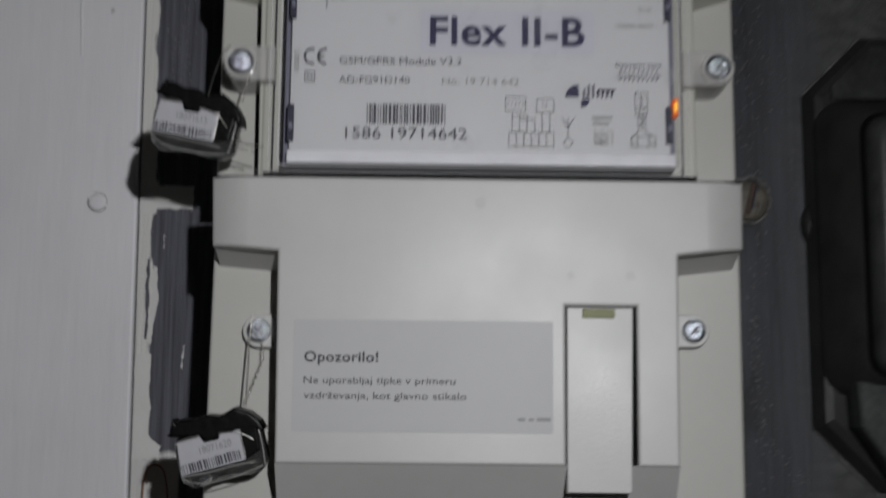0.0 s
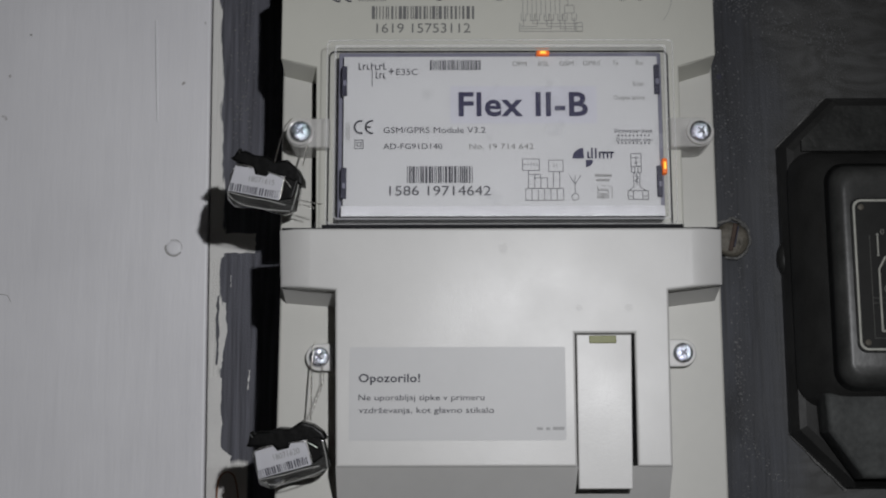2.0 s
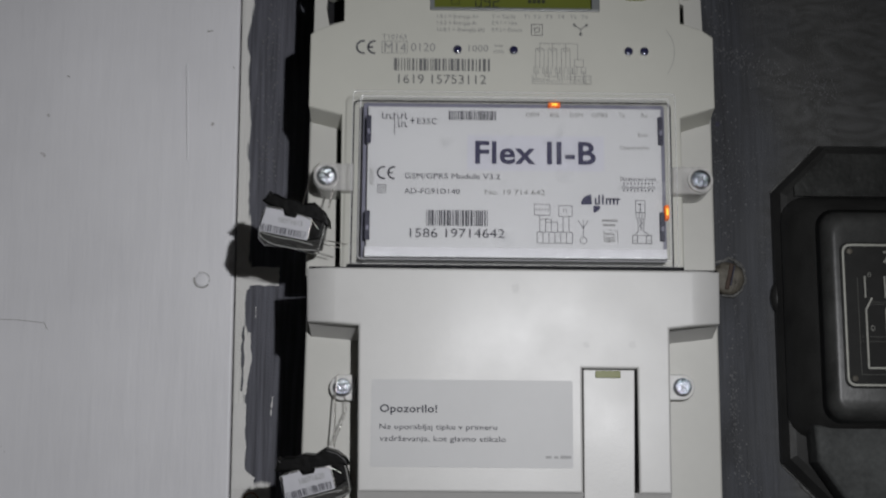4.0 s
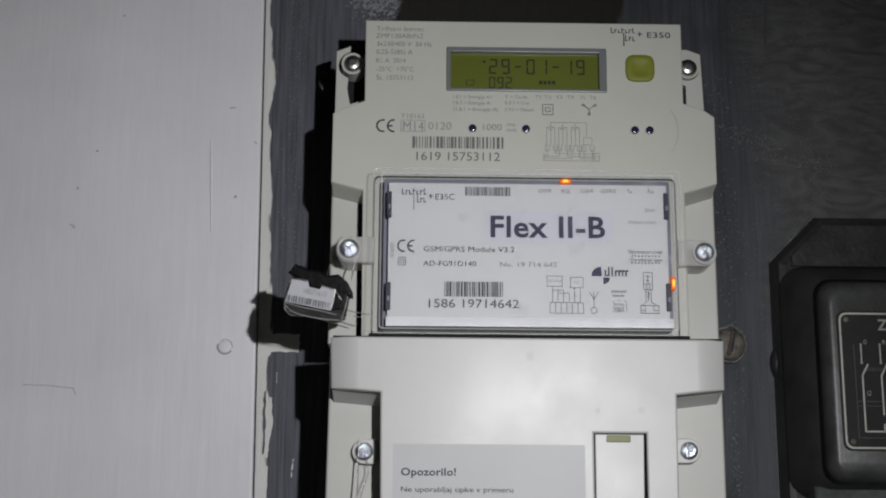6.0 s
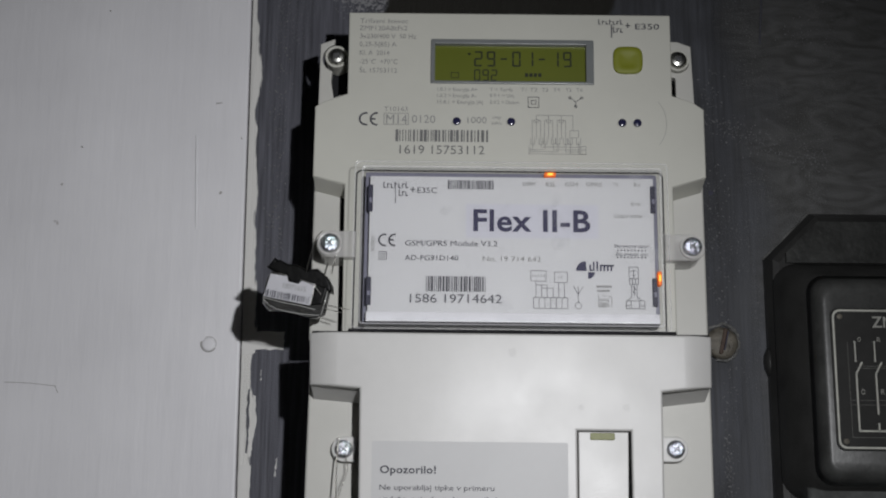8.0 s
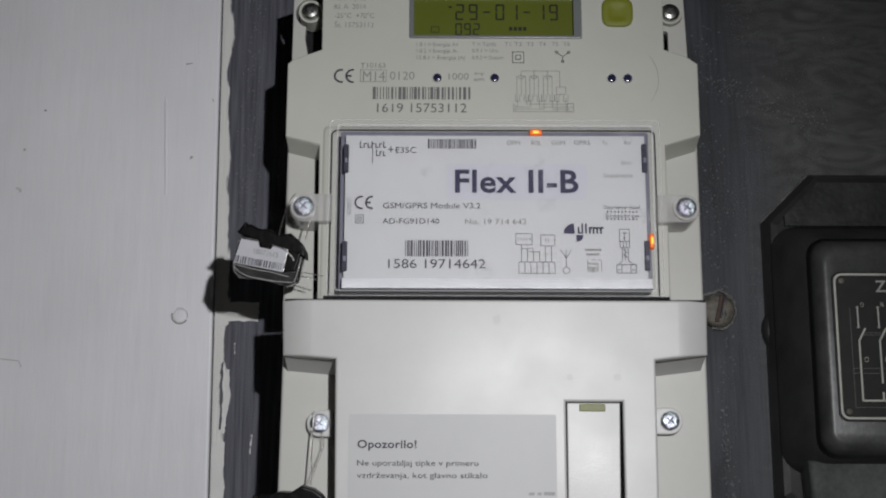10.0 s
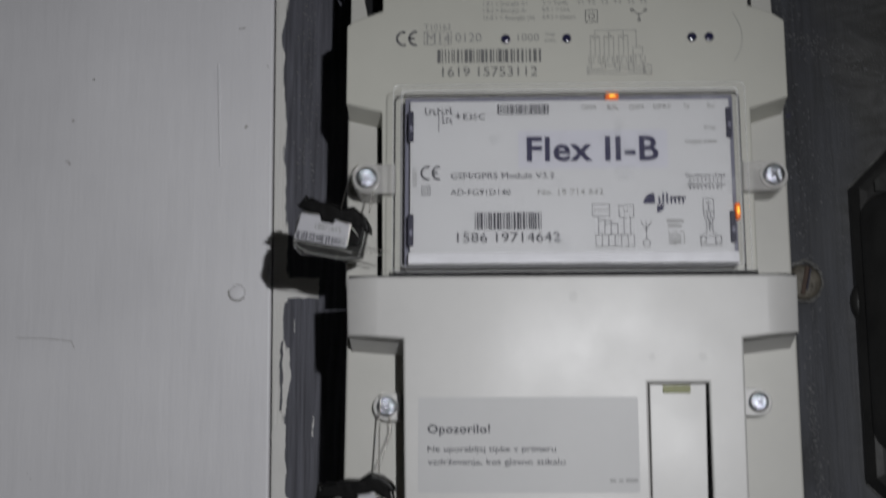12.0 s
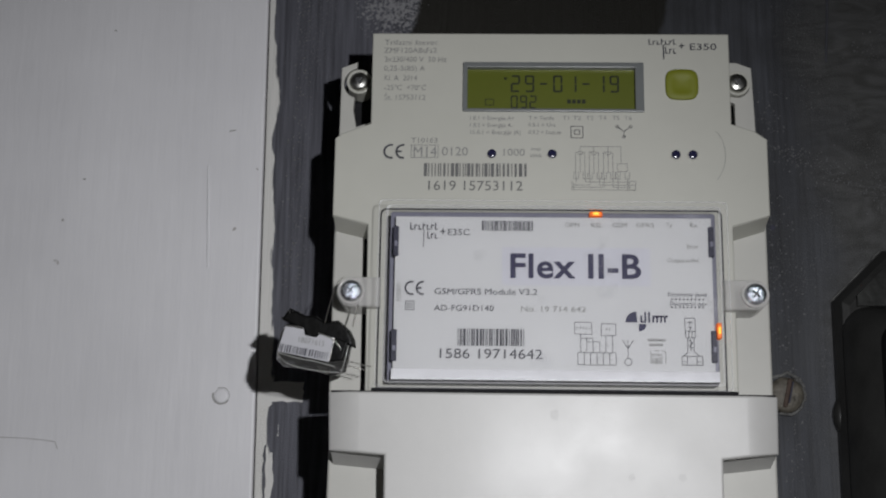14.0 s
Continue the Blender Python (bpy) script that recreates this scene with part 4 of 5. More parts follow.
word(front_shell, '1.8.1 = Energija A+', -0.0193, -0.0005, 1.6711, 0.00177, 0.0140, ink_grey)
word(front_shell, '1.8.2 = Energija A-', -0.0193, -0.0010, 1.6680, 0.00177, 0.0140, ink_grey)
word(front_shell, '15.8.1 = Energija |A|', -0.0192, 0.0021, 1.6648, 0.00176, 0.0140, ink_grey)
word(front_shell, 'T = Tarifa', 0.0055, 0.0163, 1.6712, 0.00177, 0.0140, ink_grey)
word(front_shell, '0.9.1 = Ura', 0.0055, 0.0170, 1.6682, 0.00177, 0.0140, ink_grey)
word(front_shell, '0.9.2 = Datum', 0.0055, 0.0193, 1.6649, 0.00176, 0.0140, ink_grey)
word(front_shell, 'T1', 0.0201, 0.0227, 1.6713, 0.00177, 0.0140, ink_grey)
word(front_shell, 'T2', 0.0244, 0.0278, 1.6713, 0.00177, 0.0140, ink_grey)
word(front_shell, 'T3', 0.0299, 0.0330, 1.6713, 0.00177, 0.0140, ink_grey)
word(front_shell, 'T4', 0.0354, 0.0385, 1.6714, 0.00177, 0.0140, ink_grey)
word(front_shell, 'T5', 0.0412, 0.0440, 1.6714, 0.00177, 0.0140, ink_grey)
word(front_shell, 'T6', 0.0462, 0.0493, 1.6714, 0.00177, 0.0140, ink_grey)
word(front_shell, 'T10163', -0.0442, -0.0331, 1.6608, 0.00227, 0.0140, ink_grey)
word(front_shell, 'M14', -0.0431, -0.0333, 1.6546, 0.00451, 0.0140, ink_grey)
word(front_shell, '0120', -0.0311, -0.0201, 1.6552, 0.00376, 0.0140, ink_grey)
word(front_shell, '1000', -0.0050, 0.0040, 1.6553, 0.00300, 0.0140, ink_grey)
word(front_shell, 'imp', 0.0067, 0.0107, 1.6576, 0.00150, 0.0140, ink_grey)
word(front_shell, 'kWh', 0.0064, 0.0110, 1.6546, 0.00150, 0.0140, ink_grey)
word(front_shell, 'E350', 0.0747, 0.0861, 1.7032, 0.00285, 0.0140, ink_dark, 0.006)
word(front_shell, '1619 15753112', -0.0366, 0.0031, 1.6400, 0.0041, 0.0140, ink_mid)
name_mark(front_shell, 0.0571, 0.0693, 1.7055, 1.7081, 0.0140, ink_dark)
name_mark(front_shell, 0.0641, 0.0692, 1.7014, 1.7045, 0.0140, ink_dark)
bar(front_shell, 0.0631, 0.0637, 1.6988, 1.7055, 0.0140, ink_dark)
bar(front_shell, 0.0700, 0.0724, 1.7048, 1.7053, 0.0140, ink_dark)
bar(front_shell, 0.0709, 0.0714, 1.7037, 1.7063, 0.0140, ink_dark)
barcode(front_shell, -0.0386, 0.0047, 1.6460, 1.6518, 0.0140, ink_mid)
ring(front_shell, -0.0443, -0.0326, 1.6541, 1.6599, 0.0140, ink_grey)
ring(front_shell, 0.0234, 0.0287, 1.6632, 1.6686, 0.0140, ink_dark)
ring(front_shell, 0.0248, 0.0273, 1.6648, 1.6670, 0.0140, ink_dark)
wiring(front_shell, 0.0234, 0.0504, 1.6403, 1.6595, 0.0140, ink_grey)
ce_mark(front_shell, -0.0556, -0.0473, 1.6540, 1.6598, 0.0140, ink_dark)
star_mark(front_shell, 0.0425, 0.0493, 1.6634, 1.6692, 0.0140, ink_dark)
# printing on the module label
word(label, 'E35C', -0.0276, -0.0188, 1.6169, 0.00261, -0.0003, ink_dark)
word(label, 'GSM/GPRS Module V3.2', -0.0327, 0.0087, 1.5924, 0.00244, -0.0003, ink_dark)
word(label, 'AD-FG91D140', -0.0328, -0.0088, 1.5857, 0.00231, -0.0003, ink_dark)
word(label, '1586 19714642', -0.0302, 0.0107, 1.5665, 0.00386, -0.0003, ink_dark)
word(label, 'OPM', 0.0199, 0.0257, 1.6206, 0.00190, -0.0003, ink_grey)
word(label, 'RSL', 0.0305, 0.0350, 1.6206, 0.00190, -0.0003, ink_grey)
word(label, 'GSM', 0.0391, 0.0449, 1.6207, 0.00189, -0.0003, ink_grey)
word(label, 'GPRS', 0.0487, 0.0558, 1.6208, 0.00189, -0.0003, ink_grey)
word(label, 'Tx', 0.0608, 0.0633, 1.6209, 0.00189, -0.0003, ink_grey)
word(label, 'Rx', 0.0704, 0.0734, 1.6209, 0.00189, -0.0003, ink_grey)
word(label, 'Error', 0.0690, 0.0736, 1.6120, 0.00188, -0.0003, ink_grey)
word(label, 'Output active', 0.0610, 0.0736, 1.6063, 0.00187, -0.0003, ink_grey)
word(label, 'No. 19 714 642', 0.0021, 0.0281, 1.5856, 0.00230, -0.0003, ink_grey)
word(label, 'Disconnector closed', 0.0609, 0.0762, 1.5924, 0.00162, -0.0003, ink_dark)
word(label, 'Disconnector open', 0.0617, 0.0761, 1.5887, 0.00161, -0.0003, ink_dark)
word(label, 'Flex II-B', -0.0022, 0.0504, 1.5996, 0.00959, -0.0005, ink_navy, 0.022)
name_mark(label, -0.0430, -0.0313, 1.6191, 1.6221, -0.0003, ink_dark)
name_mark(label, -0.0360, -0.0315, 1.6154, 1.6185, -0.0003, ink_dark)
bar(label, -0.0376, -0.0373, 1.6120, 1.6192, -0.0003, ink_dark)
bar(label, -0.0308, -0.0285, 1.6183, 1.6187, -0.0003, ink_dark)
bar(label, -0.0299, -0.0294, 1.6173, 1.6197, -0.0003, ink_dark)
barcode(label, -0.0138, 0.0073, 1.6189, 1.6231, -0.0003, ink_dark)
barcode(label, -0.0231, 0.0039, 1.5716, 1.5785, -0.0003, ink_dark)
ring(label, -0.0444, -0.0408, 1.5858, 1.5896, -0.0003, ink_dark)
ring(label, -0.0435, -0.0417, 1.5868, 1.5886, -0.0003, ink_dark)
ce_mark(label, -0.0445, -0.0371, 1.5923, 1.5975, -0.0003, ink_dark)
dots(label, 0.0622, 0.0761, 1.5908, 1.5916, -0.0003, ink_dark)
dots(label, 0.0621, 0.0760, 1.5876, 1.5884, -0.0003, ink_dark)
maker_mark(label, 0.0449, 0.0609, 1.5785, 1.5860, -0.0003, ink_navy)
terminal_drawing(label, 0.0235, 0.0401, 1.5644, 1.5815, -0.0003, ink_dark)
aerial_drawing(label, 0.0424, 0.0468, 1.5642, 1.5746, -0.0003, ink_dark)
relay_drawing(label, 0.0532, 0.0598, 1.5647, 1.5706, -0.0003, ink_grey)
disconnector_drawing(label, 0.0658, 0.0740, 1.5647, 1.5836, -0.0003, ink_dark)
dots(label, 0.0526, 0.0596, 1.5741, 1.5751, -0.0003, ink_grey, 0.75)
dots(label, 0.0531, 0.0586, 1.5722, 1.5731, -0.0003, ink_grey, 0.75)
bar(label, -0.0056, 0.0540, 1.5964, 1.6121, -0.0003, sticker_white)
# printing on the terminal cover
word(terminal_cover, 'Opozorilo!', -0.0416, -0.0176, 1.4914, 0.00310, -0.0034, ink_dark, 0.02)
word(terminal_cover, 'Ne uporabljaj tipke v primeru', -0.0416, 0.0074, 1.4843, 0.00220, -0.0034, ink_dark)
word(terminal_cover, 'vzdrževanja, kot glavno stikalo', -0.0415, 0.0111, 1.4794, 0.00219, -0.0034, ink_dark)

# ---------------------------------------------------------------- lead-wire seals hanging from the meter


def seal(at, turn, lean, label, wires, digits):
    """A clear plastic wire seal with a black insert, a barcode label and twisted wire."""
    ob = thing("meter_seal", at, label, "seal", "seals hanging on the meter")
    m = Matrix.Translation(at) @ Matrix.Rotation(radians(turn), 4, "Y") @ Matrix.Rotation(radians(lean), 4, "X") @ Matrix.Scale(1.06, 4)

    def placed(bm):
        bmesh.ops.transform(bm, matrix=m, verts=bm.verts)
        return bm

    rng = random.Random(int(abs(turn) * 10))
    # lumpy clear body
    rings = []
    for i in range(9):
        x = -0.0130 + 0.0265 * i / 8
        f = 0.72 if i in (0, 8) else 0.95 + 0.08 * math.sin(i * 1.3)
        rings.append([(x + rng.uniform(-2e-4, 2e-4), 0.0065 * f * math.copysign(abs(math.cos(a)) ** 0.6, math.cos(a)), -0.0020 + 0.0084 * f * math.copysign(abs(math.sin(a)) ** 0.6, math.sin(a)))
                      for a in [2 * math.pi * k / 18 for k in range(18)]])
    part("clear_body", placed(loft(rings)), seal_clear, ob, "clear plastic body", smooth=True)
    # black insert filling the core and the jagged top
    core = box(-0.0120, 0.0122, -0.0044, 0.0055, -0.0062, 0.0060, 0.0012)
    part("insert", placed(core), seal_black, ob, "black plastic insert")
    top = [(-0.0122, 0.0100), (-0.0112, 0.0118), (-0.0104, 0.0106), (-0.0090, 0.0112), (-0.0050, 0.0100), (-0.0010, 0.0104), (0.0030, 0.0090), (0.0075, 0.0104), (0.0118, 0.0078), (0.0142, 0.0046), (0.0150, 0.0016), (0.0120, 0.0020), (0.0060, 0.0034),
           (0.0026, 0.0036), (0.0012, 0.0022), (-0.0030, 0.0024), (-0.0046, 0.0044), (-0.0100, 0.0058), (-0.0128, 0.0066), (-0.0141, 0.0074), (-0.0130, 0.0082)]
    bm = bmesh.new()
    bm.from_mesh(slab(top, -0.0062, 0.0060, 0.0009))
    part("cap", placed(bm), seal_black, ob, "jagged black cap")
    bm = bmesh.new()
    bm.from_mesh(slab([(0.0076, -0.0058), (0.0122, -0.0040), (0.0130, 0.0030), (0.0076, 0.0040)], -0.0066, -0.0040, 0.0006))
    part("side_insert", placed(bm), seal_black, ob)
    # label with numbers and bars
    bm = bmesh.new()
    bm.from_mesh(slab([(-0.0124, -0.0052), (0.0074, -0.0056), (0.0078, 0.0036), (0.0020, 0.0040), (0.0010, 0.0024), (-0.0034, 0.0026), (-0.0044, 0.0050), (-0.0112, 0.0048)], -0.0074, -0.0071))
    lab = part("label", placed(bm), seal_label, ob, "white barcode label")
    rects, x = [], -0.0118
    while x < 0.0064:
        w = rng.choice((2.2e-4, 4e-4, 6e-4))
        rects.append((x, x + w, -0.0050, -0.0022 + rng.uniform(-2e-4, 2e-4)))
        x += w + rng.choice((2.4e-4, 4e-4, 6e-4))
    tagged(part("barcode", placed(flat(rects, -0.0076)), ink_dark, lab), kind="stuff")
    me = text_mesh(digits)
    a, b = extent(me, 0)
    me.transform(m @ Matrix.Translation((-0.0058, -0.0076, -0.0004)) @ UPRIGHT @ Matrix.Diagonal((0.0098 / (b - a), 0.0021 / CAP, 1, 1)))
    part("lettering", me, ink_grey, lab)
    # glints of folded film
    bm = box(-0.0110, -0.0046, -0.0078, -0.0066, 0.0046, 0.0052, 0.0002, 1)
    part("film_fold", placed(bm), seal_clear, ob)
    for pts in ([(-0.0116, -0.0078, 0.0046), (-0.0084, -0.0082, 0.0058), (-0.0044, -0.0080, 0.0050)], [(0.0015, -0.0080, 0.0043), (0.0050, -0.0082, 0.0038), (0.0080, -0.0081, 0.0030), (0.0112, -0.0079, -0.0004)], [(0.0079, -0.0079, 0.0036), (0.0077, -0.0080, -0.0050)]):
        part("wire", tube([tuple(m @ Vector(p)) for p in pts], 0.00015), wire_metal, ob, smooth=True)
    # pale tubes painting the highlights along the clear body's edges
    for pts in ([(-0.0128, -0.0052, -0.0062), (-0.0090, -0.0058, -0.0092), (-0.0020, -0.0058, -0.0098), (0.0060, -0.0058, -0.0096), (0.0118, -0.0050, -0.0088)],
                [(-0.0126, -0.0068, -0.0056), (-0.0040, -0.0070, -0.0066), (0.0030, -0.0070, -0.0062), (0.0100, -0.0068, -0.0070)],
                [(0.0132, -0.0050, 0.0020), (0.0134, -0.0056, -0.0030), (0.0124, -0.0052, -0.0086)]):
        part("edge_highlight", tube([tuple(m @ Vector(p)) for p in pts], 0.00028), edge_glint, ob, smooth=True)
    for pts in wires:
        part("wire", tube(pts, 0.0002), wire_metal, ob, "thin steel sealing wire", smooth=True)
    return ob


def twist(a, b, turns=7, r=0.0002, phase=0.0):
    """A wire that winds round the line from a to b."""
    a, b = Vector(a), Vector(b)
    n = turns * 6
    d = (b - a).normalized()
    u = d.cross(Vector((0, 1, 0))).normalized()
    v = d.cross(u)
    return [tuple(a.lerp(b, i / n) + r * (u * math.cos(phase + i * math.pi / 3) + v * math.sin(phase + i * math.pi / 3))) for i in range(n + 1)]


s1 = (-0.0808, 0.0050, 1.5722)
seal(s1, 10, 6, "clear wire seal with black cap hanging beside the module cover",
     [[(-0.0705, 0.005, 1.6000), (-0.0729, 0.004, 1.5975), (-0.0738, 0.002, 1.5930), (-0.0752, -0.001, 1.5860), (-0.0762, -0.003, 1.5795)],
      twist((-0.0640, 0.006, 1.5890), (-0.0655, 0.002, 1.5795)), twist((-0.0640, 0.006, 1.5890), (-0.0655, 0.002, 1.5795), phase=math.pi),
      twist((-0.0668, 0.000, 1.5648), (-0.0572, -0.004, 1.5622), 5), twist((-0.0668, 0.000, 1.5630), (-0.0600, -0.002, 1.5612), 4, phase=math.pi),
      ],
     "18071615")
s2 = (-0.0688, 0.0040, 1.4640)
seal(s2, -16, 6, "clear wire seal with black cap hanging beside the terminal cover",
     [[(-0.0602, 0.0085, 1.5085), (-0.0608, 0.0080, 1.5050), (-0.0610, 0.0085, 1.4995)],
      twist((-0.0612, 0.0090, 1.5000), (-0.0606, 0.0010, 1.4768), 11, 0.00022), twist((-0.0612, 0.0090, 1.5000), (-0.0606, 0.0010, 1.4768), 11, 0.00022, math.pi),
      twist((-0.0572, 0.0110, 1.4992), (-0.0564, 0.0090, 1.4930), 3, 0.00022), twist((-0.0564, 0.0090, 1.4930), (-0.0602, 0.0030, 1.4800), 6, 0.00022)],
     "18071620")

# ---------------------------------------------------------------- small things on the boards
nail = thing("nail_head", (-0.1340, BOARD, 1.5612), "painted-over nail head in the white boarding", "nail")
part("head", dome(-0.1340, 1.5612, 0.0036, BOARD + 0.0005, 0.0012, 0.3), white_paint, nail, smooth=True)
# the thicker lower arc paints the head's shadow into its ring
part("shadow_arc", strokes(arc_lines(-0.1340, 1.5612, 0.0039, 160, 330, 14), BOARD - 0.0002, 0.0007), room_shade, nail, "grey arc for the head's ring and its painted shadow")
part("ring_line", strokes(arc_lines(-0.1340, 1.5612, 0.0038, -20, 120, 12), BOARD - 0.0002, 0.0003), room_shade, nail)

rust = thing("board_screw", (0.1250, BOARD, 1.5642), "rusty slotted screw with worn paint in the slate board", "screw")
rust_rng = random.Random(9)
head = dome(0.1250, 1.5642, 0.0082, BOARD + 0.001, 0.0056)
for v in head.verts:
    v.co += Vector((rust_rng.uniform(-2, 2), rust_rng.uniform(-1.5, 1.5), rust_rng.uniform(-2, 2))) * 1e-4
part("head", head, rusty, rust, "domed tan and rust-brown head", smooth=True)
bm = box(0.1253 - 0.0010, 0.1253 + 0.0010, BOARD - 0.0052, BOARD - 0.0036, 1.5648 - 0.0066, 1.5648 + 0.0066, 0.0003, 1)
bmesh.ops.rotate(bm, verts=bm.verts, cent=(0.1253, BOARD, 1.5648), matrix=Matrix.Rotation(radians(13), 3, "Y"))
slot = part("slot", bm, rust_slot, rust, "orange-brown rusty slot")
bm = box(0.1264, 0.1271, BOARD - 0.0056, BOARD - 0.0040, 1.5600, 1.5702, 0.0002, 1)
bmesh.ops.rotate(bm, verts=bm.verts, cent=(0.1268, BOARD, 1.5648), matrix=Matrix.Rotation(radians(13), 3, "Y"))
part("slot_edge", bm, clip_dark, slot)
for a0, a1, r in ((-60, 70, 0.0084), (40, 150, 0.0092), (250, 320, 0.0088)):
    crust = [(0.1252 + (r + rust_rng.uniform(-5e-4, 9e-4)) * math.cos(radians(a)), BOARD - 0.0006 - rust_rng.uniform(0, 8e-4), 1.5646 + (r + rust_rng.uniform(-5e-4, 1.2e-3)) * math.sin(radians(a))) for a in range(a0, a1, 9)]
    part("paint_crust", tube(crust, 0.0008), slate_bead, rust, "pale flaking paint round the head", smooth=True)

for px, pz, pr in ((0.0005, 1.7622, 0.0045),):
    sc = thing("board_screw", (px, BOARD, pz), "dull steel screw in the bare dark patch of the board", "screw")
    part("head", dome(px, pz, pr, BOARD + 0.0005, 0.0030), steel, sc, smooth=True)

hole = thing("drill_hole", (0.1226, BOARD, 1.6434), "small dark drilled hole in the slate board", "hole")
part("rim", slab(circle(0.1226, 1.6434, 0.0013, 14), BOARD - 0.0004, BOARD + 0.0005), clip_dark, hole)

wall_white = bpy.data.objects["wall_1"]
for pts, w in (([(-0.1368, 1.6896), (-0.1350, 1.6898), (-0.1336, 1.6901)], 0.0006), ([(-0.2356, 1.5407), (-0.2230, 1.5404), (-0.2101, 1.5391), (-0.2084, 1.5357)], 0.0003), ([(-0.1228, 1.6712), (-0.1220, 1.6698)], 0.0004),
               ([(-0.2064, 1.6650), (-0.2052, 1.6648)], 0.0008), ([(-0.1966, 1.7416), (-0.1956, 1.7413)], 0.0008)):
    part("scratch", strokes([(*p, *q) for p, q in zip(pts, pts[1:])], BOARD - 0.0002, w), room_shade, wall_white, "fine grey scratch in the paint")
part("paint_run", tube([(-0.1462, BOARD + 0.0003, 1.6720), (-0.1456, BOARD, 1.6600), (-0.1447, BOARD, 1.6420), (-0.1437, BOARD + 0.0003, 1.6216)], 0.0006), white_paint, wall_white, "raised dried paint run", smooth=True)

wall_slate = bpy.data.objects["wall_2"]
ragged = random.Random(31)


def torn(points, amount=0.0004, steps=6):
    """A closed outline with uneven sides between its corners."""
    out = []
    for (xa, za), (xb, zb) in zip(points, points[1:] + points[:1]):
        for i in range(steps):
            k = i / steps
            out.append((xa + (xb - xa) * k + ragged.uniform(-amount, amount), za + (zb - za) * k + ragged.uniform(-amount, amount)))
    return out


for pts, mat, note in (([(-0.1172, 1.5680), (-0.0958, 1.5680), (-0.0959, 1.5587), (-0.1101, 1.5585), (-0.1112, 1.5560), (-0.1170, 1.5560)], bare_white, "bare white gap between two coats"),
                       ([(-0.1103, 1.5358), (-0.1090, 1.5350), (-0.1082, 1.5225), (-0.1095, 1.5110), (-0.1106, 1.5045), (-0.1118, 1.5060), (-0.1108, 1.5200)], bare_white, "long bare streak"),
                       ([(-0.1070, 1.5480), (-0.1066, 1.5480), (-0.1066, 1.5430), (-0.1071, 1.5430)], bare_white, "short bare fleck"),
                       ([(-0.0975, 1.5040), (-0.0969, 1.5040), (-0.0976, 1.4955), (-0.0981, 1.4955)], bare_white, "short bare fleck"),
                       ([(-0.1160, 1.5010), (-0.1098, 1.5010), (-0.1100, 1.4860), (-0.1090, 1.4800), (-0.1108, 1.4700), (-0.1048, 1.4650), (-0.1060, 1.4600), (-0.1156, 1.4600)], bare_white, "bare white edge"),
                       ([(-0.1130, 1.5380), (-0.1118, 1.5390), (-0.1119, 1.5200), (-0.1117, 1.5070), (-0.1127, 1.5068), (-0.1132, 1.5250)], slate_smear, "stray slate brush line")):
    part("paint_mark", slab(torn(pts), BOARD - (0.0005 if mat is slate_smear else 0.0003), BOARD + 0.0004), mat, wall_slate, note)

loop = thing("loose_wire", (-0.1105, BOARD, 1.4400), "thin brown wire end bent in a loop against the board", "wire")
part("wire", tube([(-0.1108, BOARD - 0.001, 1.4300), (-0.1108, BOARD - 0.002, 1.4513), (-0.1085, BOARD - 0.004, 1.4575), (-0.1041, BOARD - 0.005, 1.4586), (-0.1008, BOARD - 0.004, 1.4539), (-0.0993, BOARD - 0.002, 1.4300)], 0.0004), brown_wire, loop, smooth=True)

# ---------------------------------------------------------------- the black changeover switch
SX = 0.224
switch = thing("changeover_switch", (SX, BOARD, 1.4505), "black moulded changeover switch with engraved diagram plate on the board", "switch")


def octagon(inset, y):
    x0, x1, z0, z1, c = 0.1478 + inset, 2 * SX - 0.1478 - inset, 1.4505 + inset, 1.6320 - inset, 0.0240 - inset * 0.4
    return [(x0, y, z0 + c), (x0 + c, y, z0), (x1 - c, y, z0), (x1, y, z0 + c), (x1, y, z1 - c), (x1 - c, y, z1), (x0 + c, y, z1), (x0, y, z1 - c)]


part("base_flange", loft([octagon(0.0, BOARD + 0.001), octagon(0.0004, BOARD - 0.004), octagon(0.0030, BOARD - 0.009), octagon(0.0060, BOARD - 0.0100)]), bakelite, switch, "black eight-sided flange")


def case_ring(x0, z0, z1, y, r):
    return [(x, y, z) for x, z in rect(x0, 2 * SX - x0, z0, z1, r, 6)]


# the shade on the sides and light on the front are in the colours
part("case", loft([case_ring(0.1503, 1.4860, 1.6042, BOARD - 0.0090, 0.012), case_ring(0.1504, 1.4860, 1.6040, BOARD - 0.0098, 0.012), case_ring(0.1508, 1.4862, 1.6035, BOARD - 0.0110, 0.012), case_ring(0.1600, 1.4915, 1.5925, BOARD - 0.034, 0.009)]), bakelite, switch, "glossy black case sides, darkened as their shade", smooth=True)
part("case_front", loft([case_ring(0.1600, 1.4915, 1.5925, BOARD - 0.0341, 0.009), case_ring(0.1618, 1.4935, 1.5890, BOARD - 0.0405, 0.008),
                         case_ring(0.1638, 1.4955, 1.5865, BOARD - 0.0435, 0.007), case_ring(0.166, 1.498, 1.584, BOARD - 0.0442, 0.006)]), lit_worn_bakelite, switch, "worn front of the case, rubbed at its edges, paled as lit", smooth=True)
part("shoulder", loft([[(0.1570, y, 1.6040), (0.1570, y, 1.6090), (0.1735, y, 1.6255), (2 * SX - 0.1735, y, 1.6255), (2 * SX - 0.1570, y, 1.6090), (2 * SX - 0.1570, y, 1.6040)] for y in (BOARD - 0.0090, BOARD - 0.0122)]), patchy_bakelite, switch, "black shoulder above the case with patches of dust")
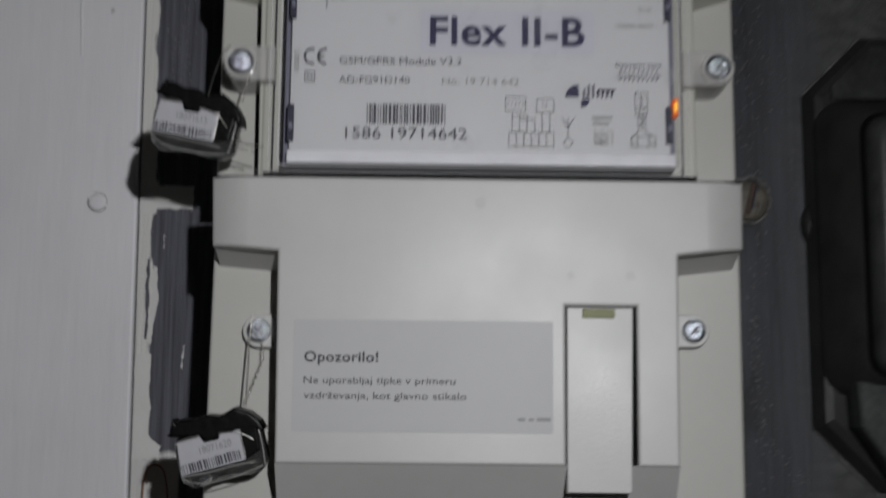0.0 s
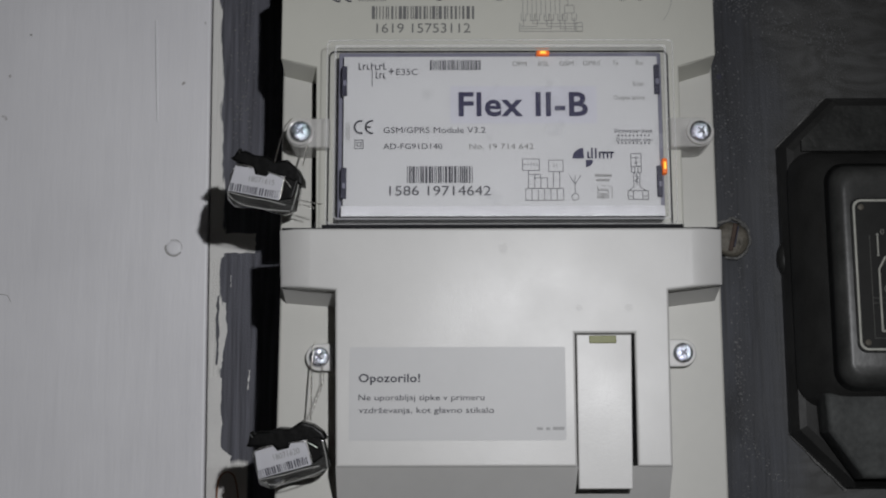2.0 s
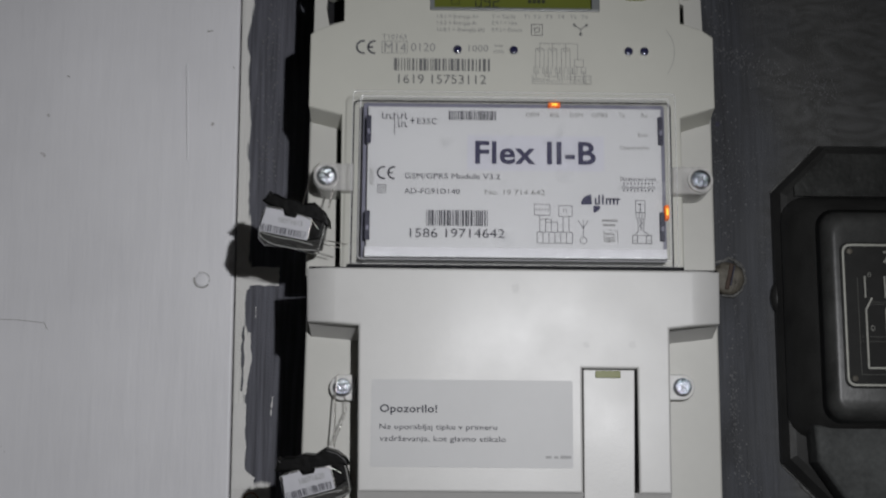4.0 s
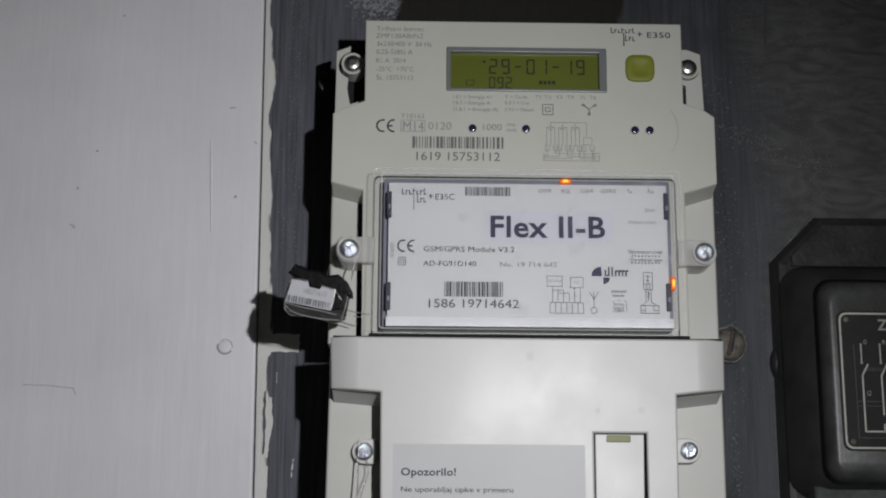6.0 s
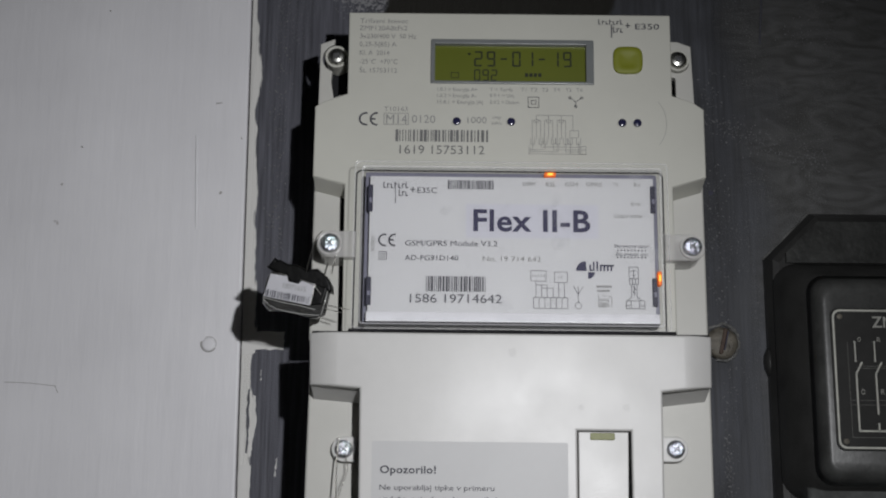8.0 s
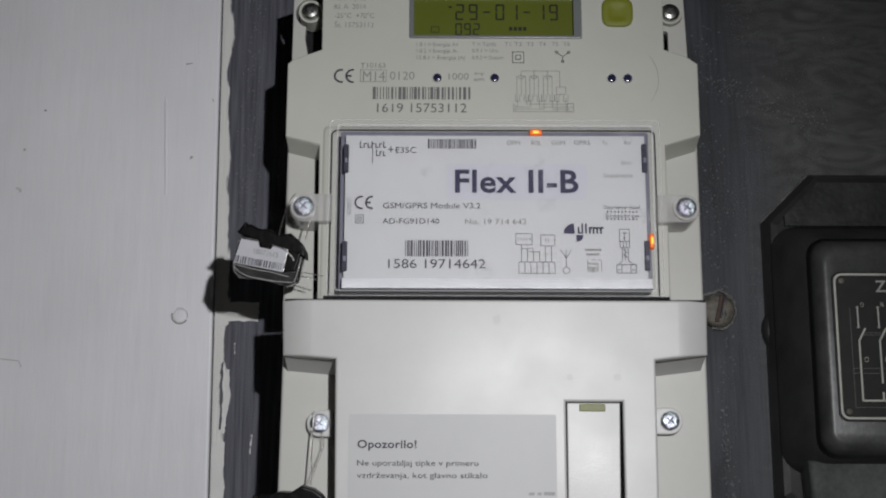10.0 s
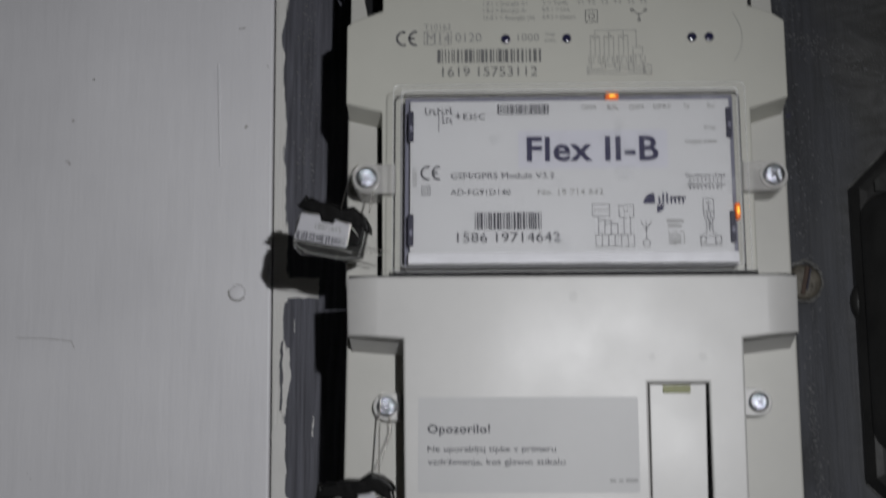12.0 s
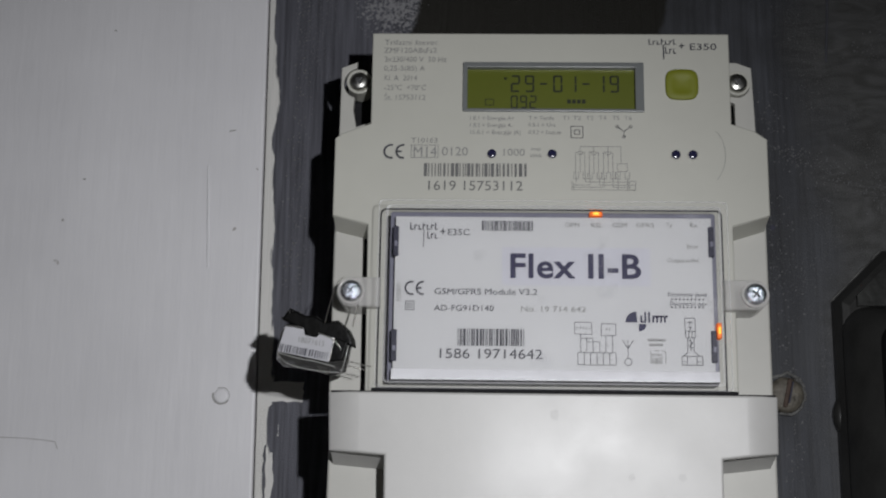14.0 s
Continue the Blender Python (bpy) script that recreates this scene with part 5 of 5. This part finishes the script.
part("side_lug", dome(0.1592, 1.5550, 0.0135, BOARD - 0.001, 0.0042, 0.5), bakelite, switch, "rounded lug on the side of the flange", smooth=True)
part("lower_box", slab([(0.1580, 1.4915), (0.1590, 1.4745), (0.1730, 1.4545), (2 * SX - 0.1730, 1.4545), (2 * SX - 0.1590, 1.4745), (2 * SX - 0.1580, 1.4915)], BOARD - 0.027, BOARD - 0.009, 0.0025, segments=4), dusty_bakelite, switch, "dusty cable entry below the case")
PY = BOARD - 0.0442
plate = part("diagram_plate", slab(rect(0.1678, 2 * SX - 0.1678, 1.5072, 1.5745, 0.004), PY - 0.0010, PY + 0.001, 0.0003), plate_black, switch, "black engraved plate with a pale border")
part("plate_border", slab(rect(0.1686, 2 * SX - 0.1686, 1.5080, 1.5737, 0.0036), PY - 0.0014, PY - 0.0005, 0.0002, holes=[rect(0.1696, 2 * SX - 0.1696, 1.5090, 1.5727, 0.0030)]), plate_line, plate)
for rx, rz in ((0.1722, 1.5702), (0.1722, 1.5114), (2 * SX - 0.1722, 1.5702), (2 * SX - 0.1722, 1.5114)):
    part("rivet", dome(rx, rz, 0.0014, PY - 0.0008, 0.0008), rusty, plate, smooth=True)
word(plate, "ZNS", 0.1873, 0.2013, 1.5652, 0.0051, PY - 0.0013, plate_letter, 0.015)
lines, ticks, thin = [], [], []
COLUMN = 0.0092
for i in range(6):
    x = 0.1786 + i * COLUMN
    ticks += [(x, 1.5581, x, 1.5492)]
    lines += [(x, 1.5431, x + 0.0030, 1.5486), (x, 1.5434, x, 1.5161)]
    word(plate, "ORSTUV"[i], x + 0.0014, x + 0.0030, 1.5583, 0.0021, PY - 0.0013, plate_letter)
    word(plate, "ORSTUV"[i], x + 0.0018, x + 0.0036, 1.5334, 0.0024, PY - 0.0013, plate_letter)
lines += [(0.1786, 1.5163, 0.1786 + 5 * COLUMN, 1.5163)]
thin += [(0.1752, 1.5133, 0.245, 1.5133), (0.1752, 1.5306, 0.245, 1.5306), (0.1752, 1.5284, 0.245, 1.5284), (0.1752, 1.5133, 0.1752, 1.5580), (0.1800, 1.5466, 0.2350, 1.5466), (0.1800, 1.5456, 0.2350, 1.5456)]
for ln in ticks:
    part("diagram_tick", strokes([ln], PY - 0.0013, 0.0006), plate_line, plate)
    for z in (ln[1], ln[3]):
        part("diagram_dot", slab(circle(ln[0], z, 0.0006, 10), PY - 0.0014, PY - 0.0008), plate_letter, plate)
for ln in lines:
    part("diagram_line", strokes([ln], PY - 0.0013, 0.0008), plate_line, plate)
for ln in thin:
    part("diagram_hairline", strokes([ln], PY - 0.0013, 0.0002), faint_line, plate)
rng = random.Random(5)
for (x0, z0), (x1, z1) in (((0.1476, 1.6075), (0.1719, 1.6322)), ((0.1476, 1.4750), (0.1719, 1.4500))):
    pts = [(x0 + (x1 - x0) * i / 14 + rng.uniform(-5e-4, 5e-4), BOARD - 0.0004, z0 + (z1 - z0) * i / 14 + rng.uniform(-5e-4, 5e-4)) for i in range(15)]
    part("paint_bead", tube(pts, 0.0007), slate_bead, switch, "crusted bead of grey paint", smooth=True)
for i in range(1, 6):
    x = 0.1786 + i * COLUMN
    part("fuse_mark", flat([(x - 0.0008, x + 0.0008, 1.5200, 1.5240)], PY - 0.0014), plate_black, plate)

# ---------------------------------------------------------------- pimples of dried paint on the slate board


def pimples(seed, count, where):
    """Small raised drops of paint, joined; where(rng) gives the middle of one."""
    rng = random.Random(seed)
    verts, faces = [], []
    for _ in range(count):
        x, z = where(rng)
        r = rng.choice((0.0002, 0.0003, 0.0004, 0.0006)) * rng.uniform(0.8, 1.2)
        n = len(verts)
        for f, d in ((1.0, -0.0003), (0.62, 0.55 * r)):
            verts += [(x + r * f * math.cos(k * math.pi / 3), BOARD - d, z + r * f * rng.uniform(0.8, 1.3) * math.sin(k * math.pi / 3)) for k in range(6)]
        verts.append((x, BOARD - 0.8 * r, z))
        for k in range(6):
            q = (k + 1) % 6
            faces += [(n + k, n + 6 + k, n + 6 + q, n + q), (n + 6 + k, n + 12, n + 6 + q)]
    me = bpy.data.meshes.new("paint_pimple")
    me.from_pydata(verts, [], faces)
    return me


def along(rng):
    f = rng.random()
    return 0.122 + 0.062 * f + rng.gauss(0, 0.002), 1.684 - 0.020 * f - 0.004 * math.sin(f * 3) + rng.gauss(0, 0.0042)


def arc_below(rng):
    """A curved trail that turns round the lower corner of the switch."""
    f = rng.random()
    return 0.1265 + 0.034 * max(0.0, f - 0.35) ** 2 * 2.2 + rng.gauss(0, 0.0009), 1.520 - 0.080 * f + rng.gauss(0, 0.0012)


part("paint_ridge", tube([(0.1540, BOARD + 0.0002, 1.7640), (0.1535, BOARD - 0.0002, 1.7500), (0.1524, BOARD - 0.0002, 1.7380), (0.1517, BOARD + 0.0002, 1.7260)], 0.0006), slate_smear, wall_slate, "raised upright ridge in the paint", smooth=True)
for seed, count, where in ((1, 200, lambda g: (g.gauss(0.1282, 0.0022), g.uniform(1.44, 1.557))), (2, 420, along), (3, 70, lambda g: (g.gauss(0.174, 0.006), g.gauss(1.730, 0.006))),
                           (4, 320, lambda g: (g.gauss(-0.1030, 0.0028), g.uniform(1.60, 1.76))), (5, 150, lambda g: (g.gauss(0.126, 0.004), g.uniform(1.575, 1.66))), (7, 60, lambda g: (g.gauss(0.124, 0.004), g.uniform(1.69, 1.712))), (8, 150, arc_below), (6, 60, lambda g: (g.gauss(-0.060, 0.009), g.gauss(1.752, 0.006)))):
    tagged(part("paint_pimples", pimples(seed, count, where), pimple_paint, wall_slate, "crust of small dried paint drops", smooth=True), kind="stuff")
